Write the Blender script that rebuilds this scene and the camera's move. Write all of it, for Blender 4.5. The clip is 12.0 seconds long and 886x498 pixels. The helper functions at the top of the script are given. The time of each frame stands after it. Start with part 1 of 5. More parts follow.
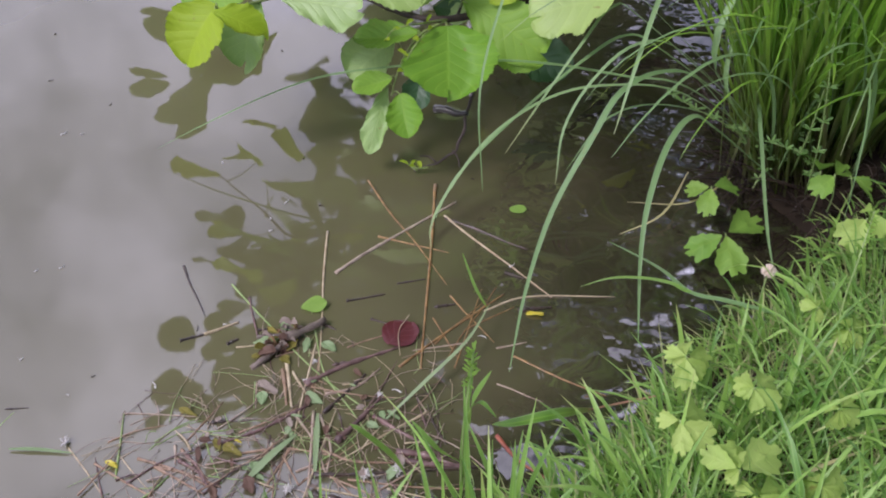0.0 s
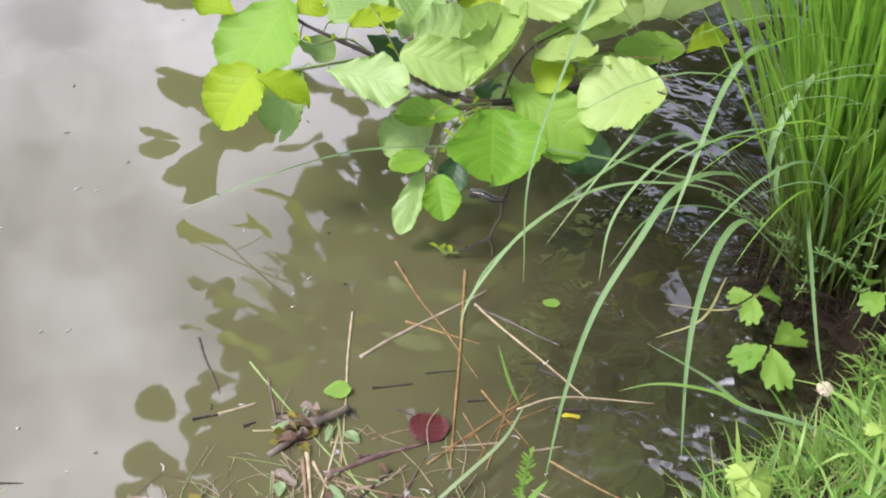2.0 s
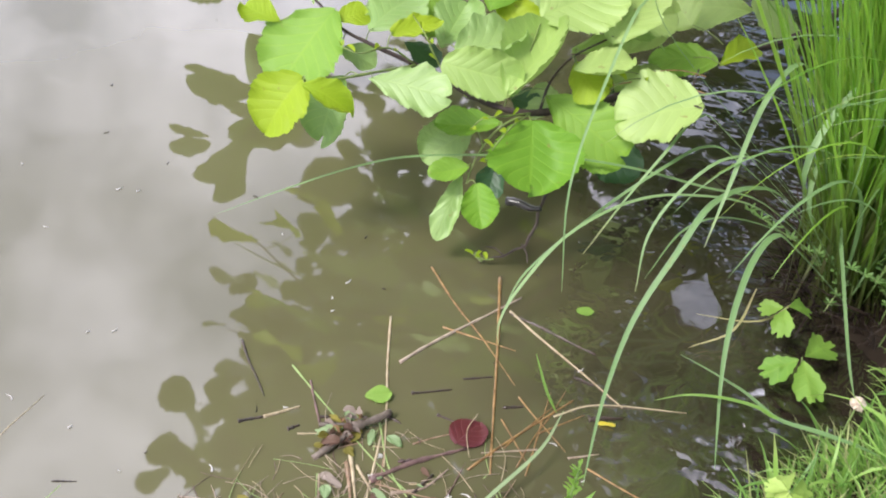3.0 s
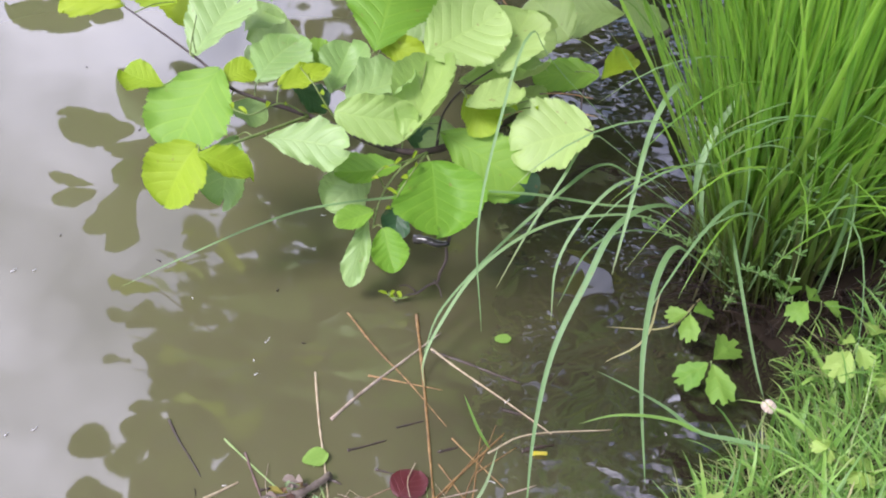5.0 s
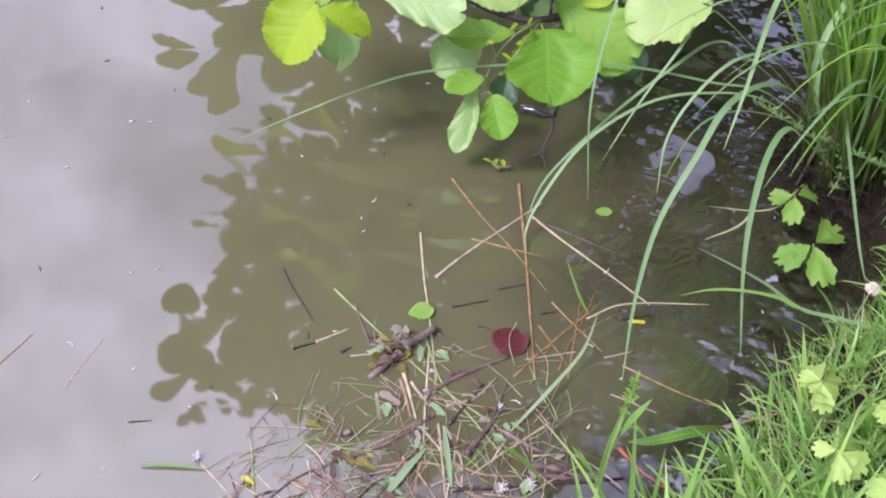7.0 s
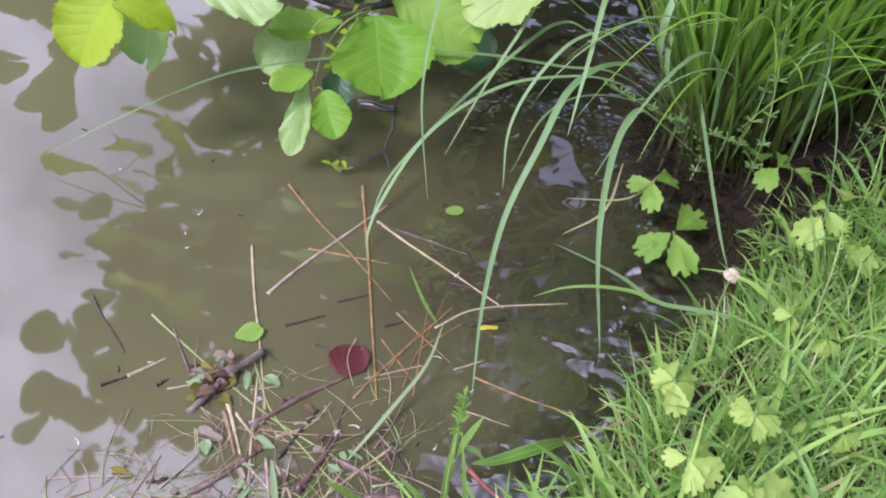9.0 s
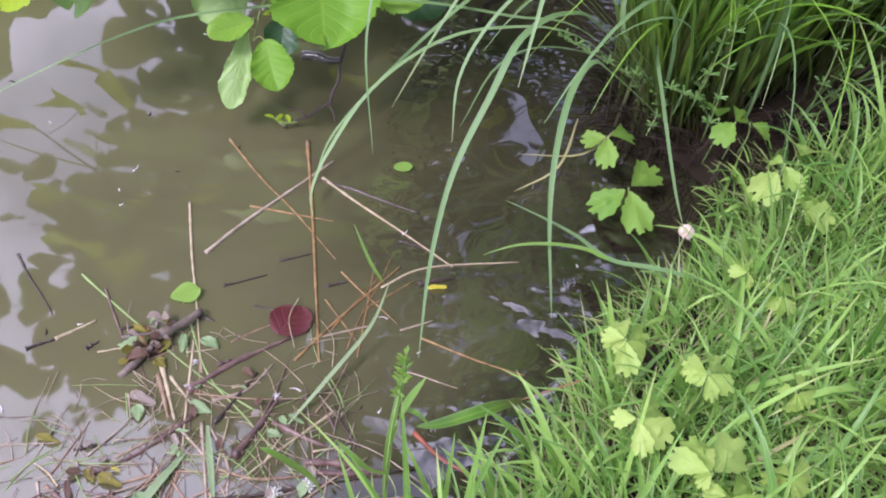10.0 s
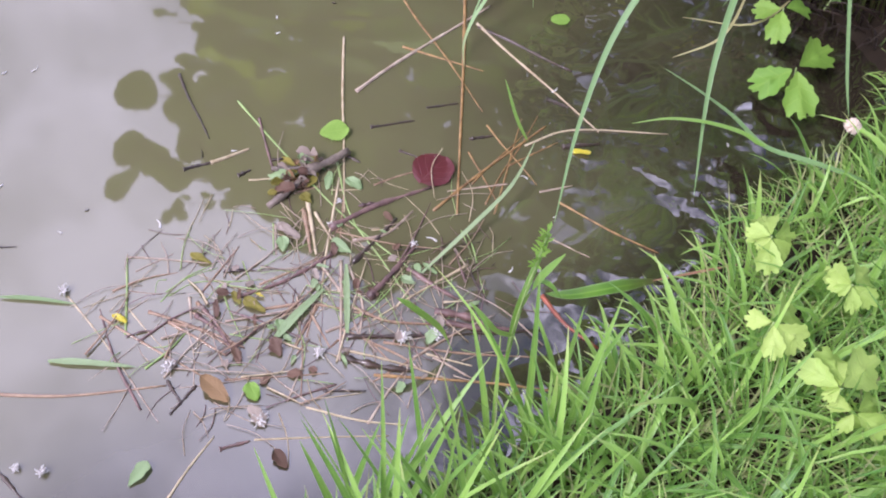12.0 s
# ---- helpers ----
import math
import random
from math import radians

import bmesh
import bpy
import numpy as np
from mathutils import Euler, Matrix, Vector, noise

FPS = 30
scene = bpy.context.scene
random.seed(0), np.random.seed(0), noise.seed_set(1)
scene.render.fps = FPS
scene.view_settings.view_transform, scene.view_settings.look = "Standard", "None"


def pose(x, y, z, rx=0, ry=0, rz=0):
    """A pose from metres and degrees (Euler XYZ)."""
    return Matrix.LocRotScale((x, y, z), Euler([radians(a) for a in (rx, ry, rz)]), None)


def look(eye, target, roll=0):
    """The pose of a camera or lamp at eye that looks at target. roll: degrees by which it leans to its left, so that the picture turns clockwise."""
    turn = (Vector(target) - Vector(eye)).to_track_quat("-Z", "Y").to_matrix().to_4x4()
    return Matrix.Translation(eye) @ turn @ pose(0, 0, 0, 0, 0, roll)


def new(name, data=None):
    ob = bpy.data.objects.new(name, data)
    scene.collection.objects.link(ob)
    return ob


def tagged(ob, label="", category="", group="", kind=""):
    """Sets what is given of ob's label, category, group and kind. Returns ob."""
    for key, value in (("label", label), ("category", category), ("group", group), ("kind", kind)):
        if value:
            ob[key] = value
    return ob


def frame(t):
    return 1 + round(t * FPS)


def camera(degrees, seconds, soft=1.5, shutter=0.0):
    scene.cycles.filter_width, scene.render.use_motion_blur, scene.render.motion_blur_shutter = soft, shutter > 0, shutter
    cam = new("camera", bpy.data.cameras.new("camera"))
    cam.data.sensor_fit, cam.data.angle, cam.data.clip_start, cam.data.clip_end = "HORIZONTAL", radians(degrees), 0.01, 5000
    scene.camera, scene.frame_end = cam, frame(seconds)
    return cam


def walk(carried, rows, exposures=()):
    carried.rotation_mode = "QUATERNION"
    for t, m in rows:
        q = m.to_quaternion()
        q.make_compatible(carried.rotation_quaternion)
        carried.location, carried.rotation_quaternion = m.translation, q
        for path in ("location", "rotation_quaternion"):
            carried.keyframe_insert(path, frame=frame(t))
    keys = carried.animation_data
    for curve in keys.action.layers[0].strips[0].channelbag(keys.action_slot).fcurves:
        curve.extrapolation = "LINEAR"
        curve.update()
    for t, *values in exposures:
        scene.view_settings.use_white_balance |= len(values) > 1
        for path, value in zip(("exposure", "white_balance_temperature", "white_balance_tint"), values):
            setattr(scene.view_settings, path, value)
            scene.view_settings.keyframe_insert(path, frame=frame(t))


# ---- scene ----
cam = camera(50.0, 12.0, soft=2.0)
walk(cam, [
    (0, look((0.1802, -0.0485, 0.8236), (0.0440, 0.6714, 0.1430), 1.43)),
    (0.5, look((0.1573, -0.0695, 0.8119), (0.0327, 0.6894, 0.1728), 1.83)),
    (1, look((0.1528, -0.0740, 0.8185), (0.0426, 0.6859, 0.1780), 5.13)),
    (1.5, look((0.1088, -0.0115, 0.7825), (-0.0120, 0.7632, 0.1617), 6.35)),
    (2, look((0.0930, -0.0192, 0.7865), (-0.0259, 0.7620, 0.1736), 6.98)),
    (2.5, look((0.0853, -0.0307, 0.7821), (-0.0290, 0.7474, 0.1644), 8.02)),
    (2.7, look((0.0711, -0.0362, 0.7922), (-0.0560, 0.7364, 0.1702), 7.74)),
    (4.3, look((0.0005, -0.0041, 0.8646), (-0.0080, 0.7975, 0.2667), 7.98)),
    (4.5, look((0.0106, -0.0013, 0.8720), (0.0131, 0.8017, 0.2761), 7.26)),
    (5, look((0.0021, 0.0116, 0.8943), (0.0038, 0.7823, 0.2572), 6.80)),
    (5.5, look((0.0003, 0.0001, 0.9086), (-0.0005, 0.7366, 0.2322), 7.17)),
    (6, look((-0.0219, -0.0091, 0.8997), (-0.0305, 0.7079, 0.2027), 7.82)),
    (6.5, look((-0.0577, -0.0405, 0.8944), (-0.1226, 0.6662, 0.1899), 7.41)),
    (7, look((-0.0480, -0.0362, 0.8763), (-0.0943, 0.6537, 0.1538), 7.18)),
    (7.5, look((-0.0465, -0.0067, 0.8938), (-0.0225, 0.6391, 0.1308), 8.95)),
    (7.7, look((-0.0263, 0.0059, 0.8880), (0.0143, 0.6644, 0.1366), 9.69)),
    (9.3, look((0.0543, 0.0504, 0.7941), (0.0882, 0.7552, 0.0856), 7.93)),
    (9.5, look((0.0579, 0.0539, 0.7849), (0.1061, 0.7507, 0.0692), 8.47)),
    (10, look((0.0721, 0.0673, 0.7775), (0.1451, 0.7478, 0.0484), 10.59)),
    (10.5, look((0.0797, 0.0847, 0.7688), (0.1323, 0.7394, 0.0148), 11.25)),
    (11, look((0.0798, 0.0940, 0.7565), (0.0892, 0.6987, -0.0399), 11.27)),
    (11.5, look((0.0568, 0.1023, 0.7798), (0.0533, 0.6518, -0.0556), 11.32)),
    (12, look((0.0426, 0.0947, 0.8027), (0.0241, 0.6117, -0.0532), 10.79)),
], [(0, -0.40, 6150, 22), (0.5, -0.06, 6200, 19), (1.5, 0.19, 6550, 12), (2.7, 0.25, 6550, 12), (5.0, 0.20, 6100, 19), (6.0, 0.2, 6000, 24), (7.5, 0.19, 5850, 27),
    (9.5, 0.08, 5900, 27), (10.5, 0.2, 5900, 27), (12, 0.22, 5950, 27)])

# ---- sky and sun ----
SUN_EL, SUN_AZ = 51.0, 226.0     # degrees; azimuth clockwise from +y
world = bpy.data.worlds.new("sky")
scene.world = world
world.use_nodes = True
wn, wl = world.node_tree.nodes, world.node_tree.links
bg = wn["Background"]
sky = wn.new("ShaderNodeTexSky")
sky.sky_type, sky.sun_disc = "NISHITA", False
sky.sun_elevation, sky.sun_rotation = radians(SUN_EL), radians(SUN_AZ)
sky.air_density, sky.dust_density = 1.0, 2.0
coord = wn.new("ShaderNodeTexCoord")
clouds = wn.new("ShaderNodeTexNoise")
clouds.inputs["Scale"].default_value, clouds.inputs["Detail"].default_value = 2.6, 7.0
clouds.inputs["Roughness"].default_value = 0.6
cover = wn.new("ShaderNodeMapRange")
cover.inputs["From Min"].default_value, cover.inputs["From Max"].default_value = 0.30, 0.62
cover.inputs["To Min"].default_value, cover.inputs["To Max"].default_value = 0.1, 1.0
grey = wn.new("ShaderNodeValToRGB")
grey.color_ramp.elements[0].position, grey.color_ramp.elements[0].color = 0.40, (6.2, 6.4, 7.8, 1)
grey.color_ramp.elements[1].position, grey.color_ramp.elements[1].color = 0.58, (14.4, 14.3, 16.4, 1)
mix = wn.new("ShaderNodeMix")
mix.data_type = "RGBA"
wl.new(coord.outputs["Generated"], clouds.inputs["Vector"])
# the cloud thins out towards the east
way = wn.new("ShaderNodeSeparateXYZ")
wl.new(coord.outputs["Generated"], way.inputs[0])
thin = wn.new("ShaderNodeMath")
thin.operation = "MULTIPLY_ADD"
thin.inputs[1].default_value = -0.85
wl.new(way.outputs["X"], thin.inputs[0])
wl.new(clouds.outputs["Fac"], thin.inputs[2])
wl.new(thin.outputs[0], cover.inputs["Value"])
wl.new(clouds.outputs["Fac"], grey.inputs["Fac"])
wl.new(cover.outputs["Result"], mix.inputs["Factor"])
wl.new(sky.outputs["Color"], mix.inputs["A"])
wl.new(grey.outputs["Color"], mix.inputs["B"])
wl.new(mix.outputs["Result"], bg.inputs["Color"])
bg.inputs["Strength"].default_value = 0.134

sun_data = bpy.data.lights.new("sun", "SUN")
sun_data.energy, sun_data.angle, sun_data.color = 2.9, radians(16), (1.0, 0.97, 0.92)
sun = new("sun", sun_data)
az, el = radians(SUN_AZ), radians(SUN_EL)
sun_way = Vector((math.sin(az) * math.cos(el), math.cos(az) * math.cos(el), math.sin(el)))
sun.matrix_world = look(sun_way * 20, (0, 0, 0))


# ---- materials ----
def nodes_of(name):
    m = bpy.data.materials.new(name)
    m.use_nodes = True
    n = m.node_tree.nodes
    return m, n, m.node_tree.links, n["Principled BSDF"], n["Material Output"]


def math_node(n, l, op, a, b=None):
    k = n.new("ShaderNodeMath")
    k.operation = op
    for i, v in enumerate((a, b)):
        if v is None:
            continue
        if isinstance(v, (int, float)):
            k.inputs[i].default_value = v
        else:
            l.new(v, k.inputs[i])
    return k.outputs[0]


def mixed(n, l, fac, a, b):
    k = n.new("ShaderNodeMix")
    k.data_type = "RGBA"
    for key, v in (("Factor", fac), ("A", a), ("B", b)):
        if isinstance(v, (int, float)):
            k.inputs[key].default_value = v
        elif isinstance(v, tuple):
            k.inputs[key].default_value = (*v, 1)
        else:
            l.new(v, k.inputs[key])
    return k.outputs["Result"]


def noisy(n, l, scale, detail=4.0, vector=None):
    k = n.new("ShaderNodeTexNoise")
    k.inputs["Scale"].default_value, k.inputs["Detail"].default_value = scale, detail
    if vector is None:
        c = n.new("ShaderNodeTexCoord")
        vector = c.outputs["Object"]
    l.new(vector, k.inputs["Vector"])
    return k.outputs["Fac"]


def ranged(n, l, v, a, b, lo=0.0, hi=1.0):
    k = n.new("ShaderNodeMapRange")
    l.new(v, k.inputs["Value"])
    for key, x in (("From Min", a), ("From Max", b), ("To Min", lo), ("To Max", hi)):
        k.inputs[key].default_value = x
    return k.outputs["Result"]


def bumped(n, l, height, strength, distance):
    k = n.new("ShaderNodeBump")
    k.inputs["Strength"].default_value, k.inputs["Distance"].default_value = strength, distance
    l.new(height, k.inputs["Height"])
    return k.outputs["Normal"]


def foliage(name, dark, light, glow, through_light=0.4, rough=0.42, shine=0.75, veins=0.0, slope=0.55, spots=(0.25, 0.16, 0.05), per="object", tip=None, foot_shade=None):
    """A leaf: two greens from piece to piece, ribs across the blade, light coming through it."""
    m, n, l, p, out = nodes_of(name)
    if per == "object":
        rnd = n.new("ShaderNodeObjectInfo").outputs["Random"]
    else:
        rnd = n.new("ShaderNodeNewGeometry").outputs["Random Per Island"]
    blotch = noisy(n, l, 35, 5)
    fac = math_node(n, l, "ADD", math_node(n, l, "MULTIPLY", rnd, 0.78), math_node(n, l, "MULTIPLY", ranged(n, l, blotch, 0.3, 0.7), 0.25))
    colour = mixed(n, l, fac, dark, light)
    uv = n.new("ShaderNodeUVMap").outputs["UV"]
    sep = n.new("ShaderNodeSeparateXYZ")
    l.new(uv, sep.inputs[0])
    across = math_node(n, l, "ABSOLUTE", math_node(n, l, "SUBTRACT", sep.outputs["X"], 0.5))
    height = noisy(n, l, 420, 3)
    if veins:
        ribs = math_node(n, l, "SINE", math_node(n, l, "MULTIPLY", math_node(n, l, "SUBTRACT", sep.outputs["Y"], math_node(n, l, "MULTIPLY", across, slope)), veins * 6.2832))
        line = ranged(n, l, ribs, 0.80, 1.0)
        mid = ranged(n, l, across, 0.012, 0.03, 1.0, 0.0)
        line = math_node(n, l, "MAXIMUM", line, mid)
        # fine cross veins between the ribs
        net = n.new("ShaderNodeTexVoronoi")
        net.feature = "DISTANCE_TO_EDGE"
        net.inputs["Scale"].default_value = 210.0
        l.new(n.new("ShaderNodeTexCoord").outputs["Object"], net.inputs["Vector"])
        mesh = ranged(n, l, net.outputs["Distance"], 0.0, 0.12, 1.0, 0.0)
        colour = mixed(n, l, math_node(n, l, "MULTIPLY", line, 0.15), colour, glow)
        colour = mixed(n, l, math_node(n, l, "MULTIPLY", mesh, 0.05), colour, glow)
        height = math_node(n, l, "ADD", math_node(n, l, "MULTIPLY", height, 0.3), math_node(n, l, "MULTIPLY", math_node(n, l, "ADD", line, math_node(n, l, "MULTIPLY", mesh, 0.3)), -0.8))
    else:
        mid = ranged(n, l, across, 0.03, 0.09, 1.0, 0.0)
        colour = mixed(n, l, math_node(n, l, "MULTIPLY", mid, 0.3), colour, glow)
        margin = ranged(n, l, across, 0.36, 0.5)
        colour = mixed(n, l, math_node(n, l, "MULTIPLY", margin, 0.35), colour, tuple(0.5 * c + 0.3 for c in glow))
    if tip is not None:
        colour = mixed(n, l, ranged(n, l, math_node(n, l, "ADD", sep.outputs["Y"], math_node(n, l, "MULTIPLY", rnd, 0.35)), 1.12, 1.38), colour, tip)
    # blade foot turns brown like old leaf, with the tussock's shade painted in
    if foot_shade is not None:
        colour = mixed(n, l, ranged(n, l, math_node(n, l, "ADD", sep.outputs["Y"], math_node(n, l, "MULTIPLY", rnd, -0.22)), 0.0, 0.42, 1.0, 0.0), colour, foot_shade)
    speck = ranged(n, l, noisy(n, l, 95, 2), 0.70, 0.76)
    colour = mixed(n, l, math_node(n, l, "MULTIPLY", speck, 0.55), colour, spots)
    l.new(colour, p.inputs["Base Color"])
    p.inputs["Roughness"].default_value = rough
    p.inputs["Specular IOR Level"].default_value = shine
    normal = bumped(n, l, height, 0.55, 0.0006)
    l.new(normal, p.inputs["Normal"])
    t = n.new("ShaderNodeBsdfTranslucent")
    l.new(mixed(n, l, 0.55, colour, glow), t.inputs["Color"])
    k = n.new("ShaderNodeMixShader")
    k.inputs[0].default_value = through_light
    l.new(p.outputs[0], k.inputs[1])
    l.new(t.outputs[0], k.inputs[2])
    l.new(k.outputs[0], out.inputs["Surface"])
    return m


def plain(name, a, b, scale, rough=0.6, bump=0.4, stretch=(1, 1, 1), fine=300.0, dist=0.002, wet=0.0):
    """Bark, straw, mud and dead leaves: two tones at two scales with a fine relief."""
    m, n, l, p, out = nodes_of(name)
    c = n.new("ShaderNodeTexCoord")
    mp = n.new("ShaderNodeMapping")
    mp.inputs["Scale"].default_value = stretch
    l.new(c.outputs["Object"], mp.inputs["Vector"])
    big = noisy(n, l, scale, 5, mp.outputs[0])
    small = noisy(n, l, fine, 3, mp.outputs[0])
    rnd = n.new("ShaderNodeObjectInfo").outputs["Random"]
    fac = math_node(n, l, "ADD", math_node(n, l, "MULTIPLY", ranged(n, l, big, 0.36, 0.64), 0.62), math_node(n, l, "ADD", math_node(n, l, "MULTIPLY", ranged(n, l, small, 0.3, 0.7), 0.28), math_node(n, l, "MULTIPLY", math_node(n, l, "SUBTRACT", rnd, 0.35), 0.35)))
    fac = ranged(n, l, fac, 0.0, 1.0)
    l.new(mixed(n, l, fac, a, b), p.inputs["Base Color"])
    p.inputs["Roughness"].default_value = rough
    p.inputs["Coat Weight"].default_value, p.inputs["Coat Roughness"].default_value = wet, 0.12
    l.new(bumped(n, l, math_node(n, l, "ADD", big, math_node(n, l, "MULTIPLY", small, 0.5)), bump, dist), p.inputs["Normal"])
    return m


def water_material():
    m, n, l, p, out = nodes_of("pond_water")
    c = n.new("ShaderNodeTexCoord").outputs["Object"]
    silt = noisy(n, l, 2.2, 5, c)
    murk = mixed(n, l, ranged(n, l, silt, 0.3, 0.7), (0.134, 0.123, 0.062), (0.168, 0.154, 0.082))
    # silt hides the deep bed; near the bank dark mud shows, with shade painted in
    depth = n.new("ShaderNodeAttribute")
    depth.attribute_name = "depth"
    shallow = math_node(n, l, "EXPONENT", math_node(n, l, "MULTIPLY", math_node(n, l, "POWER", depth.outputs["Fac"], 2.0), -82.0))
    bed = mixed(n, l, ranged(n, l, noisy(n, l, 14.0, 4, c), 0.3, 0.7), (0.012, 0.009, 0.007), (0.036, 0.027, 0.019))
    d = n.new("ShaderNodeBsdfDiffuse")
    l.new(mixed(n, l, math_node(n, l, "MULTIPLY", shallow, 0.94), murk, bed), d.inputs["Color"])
    t = n.new("ShaderNodeBsdfTransparent")
    t.inputs["Color"].default_value = (0.72, 0.62, 0.45, 1)
    clear = math_node(n, l, "MULTIPLY", math_node(n, l, "EXPONENT", math_node(n, l, "MULTIPLY", depth.outputs["Fac"], -45.0)), 0.22)
    body = n.new("ShaderNodeMixShader")
    l.new(clear, body.inputs[0])
    l.new(d.outputs[0], body.inputs[1])
    l.new(t.outputs[0], body.inputs[2])
    swell = noisy(n, l, 5.0, 1, c)
    ripple = noisy(n, l, 17.0, 0, c)
    patch = ranged(n, l, noisy(n, l, 2.6, 2, c), 0.50, 0.68)
    patch = math_node(n, l, "ADD", patch, math_node(n, l, "MULTIPLY", math_node(n, l, "EXPONENT", math_node(n, l, "MULTIPLY", depth.outputs["Fac"], -14.0)), 1.4))
    # the wind ruffles the strip beside the bank
    where = n.new("ShaderNodeSeparateXYZ")
    l.new(c, where.inputs[0])
    strip = math_node(n, l, "MULTIPLY", ranged(n, l, where.outputs["X"], 0.02, 0.2), math_node(n, l, "EXPONENT", math_node(n, l, "MULTIPLY", depth.outputs["Fac"], -9.0)))
    patch = math_node(n, l, "ADD", patch, math_node(n, l, "MULTIPLY", strip, math_node(n, l, "MULTIPLY", ranged(n, l, noisy(n, l, 6.0, 2, c), 0.36, 0.62), 11.0)))
    h = math_node(n, l, "ADD", math_node(n, l, "MULTIPLY", swell, 1.0), math_node(n, l, "MULTIPLY", math_node(n, l, "MULTIPLY", ripple, patch), 0.16))
    normal = bumped(n, l, h, 0.12, 0.012)
    # small steep wavelets in gusts along the same strip
    gust = math_node(n, l, "MULTIPLY", strip, ranged(n, l, noisy(n, l, 7.5, 1, c), 0.44, 0.66))
    # they die down in the shelter behind the tussock
    lee = math_node(n, l, "ADD", math_node(n, l, "MULTIPLY", ranged(n, l, where.outputs["Y"], 0.9, 1.2), -0.85), 1.0)
    gust = math_node(n, l, "MULTIPLY", gust, lee)
    wavelet = n.new("ShaderNodeBump")
    wavelet.inputs["Strength"].default_value = 1.0
    wavelet.inputs["Distance"].default_value = 0.03
    l.new(math_node(n, l, "MULTIPLY", noisy(n, l, 34.0, 1, c), gust), wavelet.inputs["Height"])
    l.new(normal, wavelet.inputs["Normal"])
    normal = wavelet.outputs[0]
    g = n.new("ShaderNodeBsdfGlossy")
    g.inputs["Roughness"].default_value = 0.03
    l.new(normal, g.inputs["Normal"])
    f = n.new("ShaderNodeFresnel")
    f.inputs["IOR"].default_value = 1.5
    l.new(normal, f.inputs["Normal"])
    k = n.new("ShaderNodeMixShader")
    l.new(math_node(n, l, "ADD", math_node(n, l, "MULTIPLY", f.outputs[0], 2.0), 0.10), k.inputs[0])
    l.new(body.outputs[0], k.inputs[1])
    l.new(g.outputs[0], k.inputs[2])
    l.new(k.outputs[0], out.inputs["Surface"])
    return m


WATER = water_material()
MUD = plain("wet_mud", (0.016, 0.011, 0.008), (0.045, 0.032, 0.021), 9, 0.85, 0.4, fine=45, dist=0.004, wet=0.0)


def turfed(m):
    """Turf covers the mud away from the waterline."""
    n, l = m.node_tree.nodes, m.node_tree.links
    base = n["Principled BSDF"].inputs["Base Color"]
    mud = base.links[0].from_socket
    a = n.new("ShaderNodeAttribute")
    a.attribute_name = "turf"
    green = mixed(n, l, ranged(n, l, noisy(n, l, 30, 5), 0.3, 0.7), (0.05, 0.10, 0.025), (0.12, 0.19, 0.05))
    l.new(mixed(n, l, a.outputs["Fac"], mud, green), base)


turfed(MUD)
MUD.node_tree.nodes["Principled BSDF"].inputs["Specular IOR Level"].default_value = 0.15
ALDER = {
    "y": foliage("young_alder_leaf", (0.26, 0.41, 0.012), (0.38, 0.50, 0.03), (0.54, 0.70, 0.05), 0.28, 0.55, 0.4, veins=7.0, slope=0.64),
    "m": foliage("alder_leaf", (0.22, 0.38, 0.10), (0.36, 0.50, 0.19), (0.50, 0.66, 0.20), 0.16, 0.46, 0.65, veins=7.0, slope=0.64),
    "g": foliage("green_alder_leaf", (0.13, 0.30, 0.02), (0.23, 0.41, 0.05), (0.38, 0.58, 0.06), 0.18, 0.55, 0.45, veins=7.0, slope=0.64),
    "p": foliage("pale_alder_leaf", (0.32, 0.48, 0.12), (0.42, 0.56, 0.18), (0.52, 0.68, 0.18), 0.18, 0.5, 0.6, veins=7.0, slope=0.64),
    # alder leaf with shade put into its colour, for leaves behind the others
    "b": foliage("shaded_alder_leaf", (0.035, 0.10, 0.04), (0.06, 0.15, 0.055), (0.12, 0.24, 0.07), 0.15, 0.45, veins=7.0, slope=0.64),
}
PALE_BUTTERCUP = foliage("pale_buttercup_leaf", (0.30, 0.46, 0.09), (0.48, 0.62, 0.17), (0.56, 0.72, 0.18), 0.28, 0.55, 0.4, veins=4.0)
CANOPY = foliage("canopy_leaf", (0.11, 0.19, 0.04), (0.16, 0.25, 0.05), (0.24, 0.36, 0.07), 0.20, 0.5, per="island")
SEDGE = foliage("sedge_blade", (0.07, 0.22, 0.016), (0.42, 0.72, 0.08), (0.46, 0.76, 0.10), 0.38, 0.34, tip=(0.42, 0.34, 0.14), foot_shade=(0.07, 0.06, 0.028))
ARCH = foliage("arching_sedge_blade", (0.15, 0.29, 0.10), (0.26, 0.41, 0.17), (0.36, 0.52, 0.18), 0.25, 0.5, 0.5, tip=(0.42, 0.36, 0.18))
SEDGE_MASS = foliage("sedge_mass", (0.06, 0.20, 0.016), (0.46, 0.76, 0.08), (0.50, 0.80, 0.10), 0.38, 0.34, per="island", tip=(0.36, 0.34, 0.12), foot_shade=(0.07, 0.06, 0.028))
GRASS = foliage("bank_grass", (0.034, 0.16, 0.018), (0.40, 0.64, 0.14), (0.46, 0.72, 0.14), 0.30, 0.42, 0.6, per="island", tip=(0.5, 0.48, 0.2))
BUTTERCUP = foliage("buttercup_leaf", (0.13, 0.31, 0.040), (0.28, 0.46, 0.08), (0.42, 0.60, 0.12), 0.30, 0.55, 0.4, veins=4.0)
WEED = foliage("cleavers_leaf", (0.12, 0.27, 0.06), (0.22, 0.40, 0.10), (0.34, 0.52, 0.14), 0.3, 0.5)
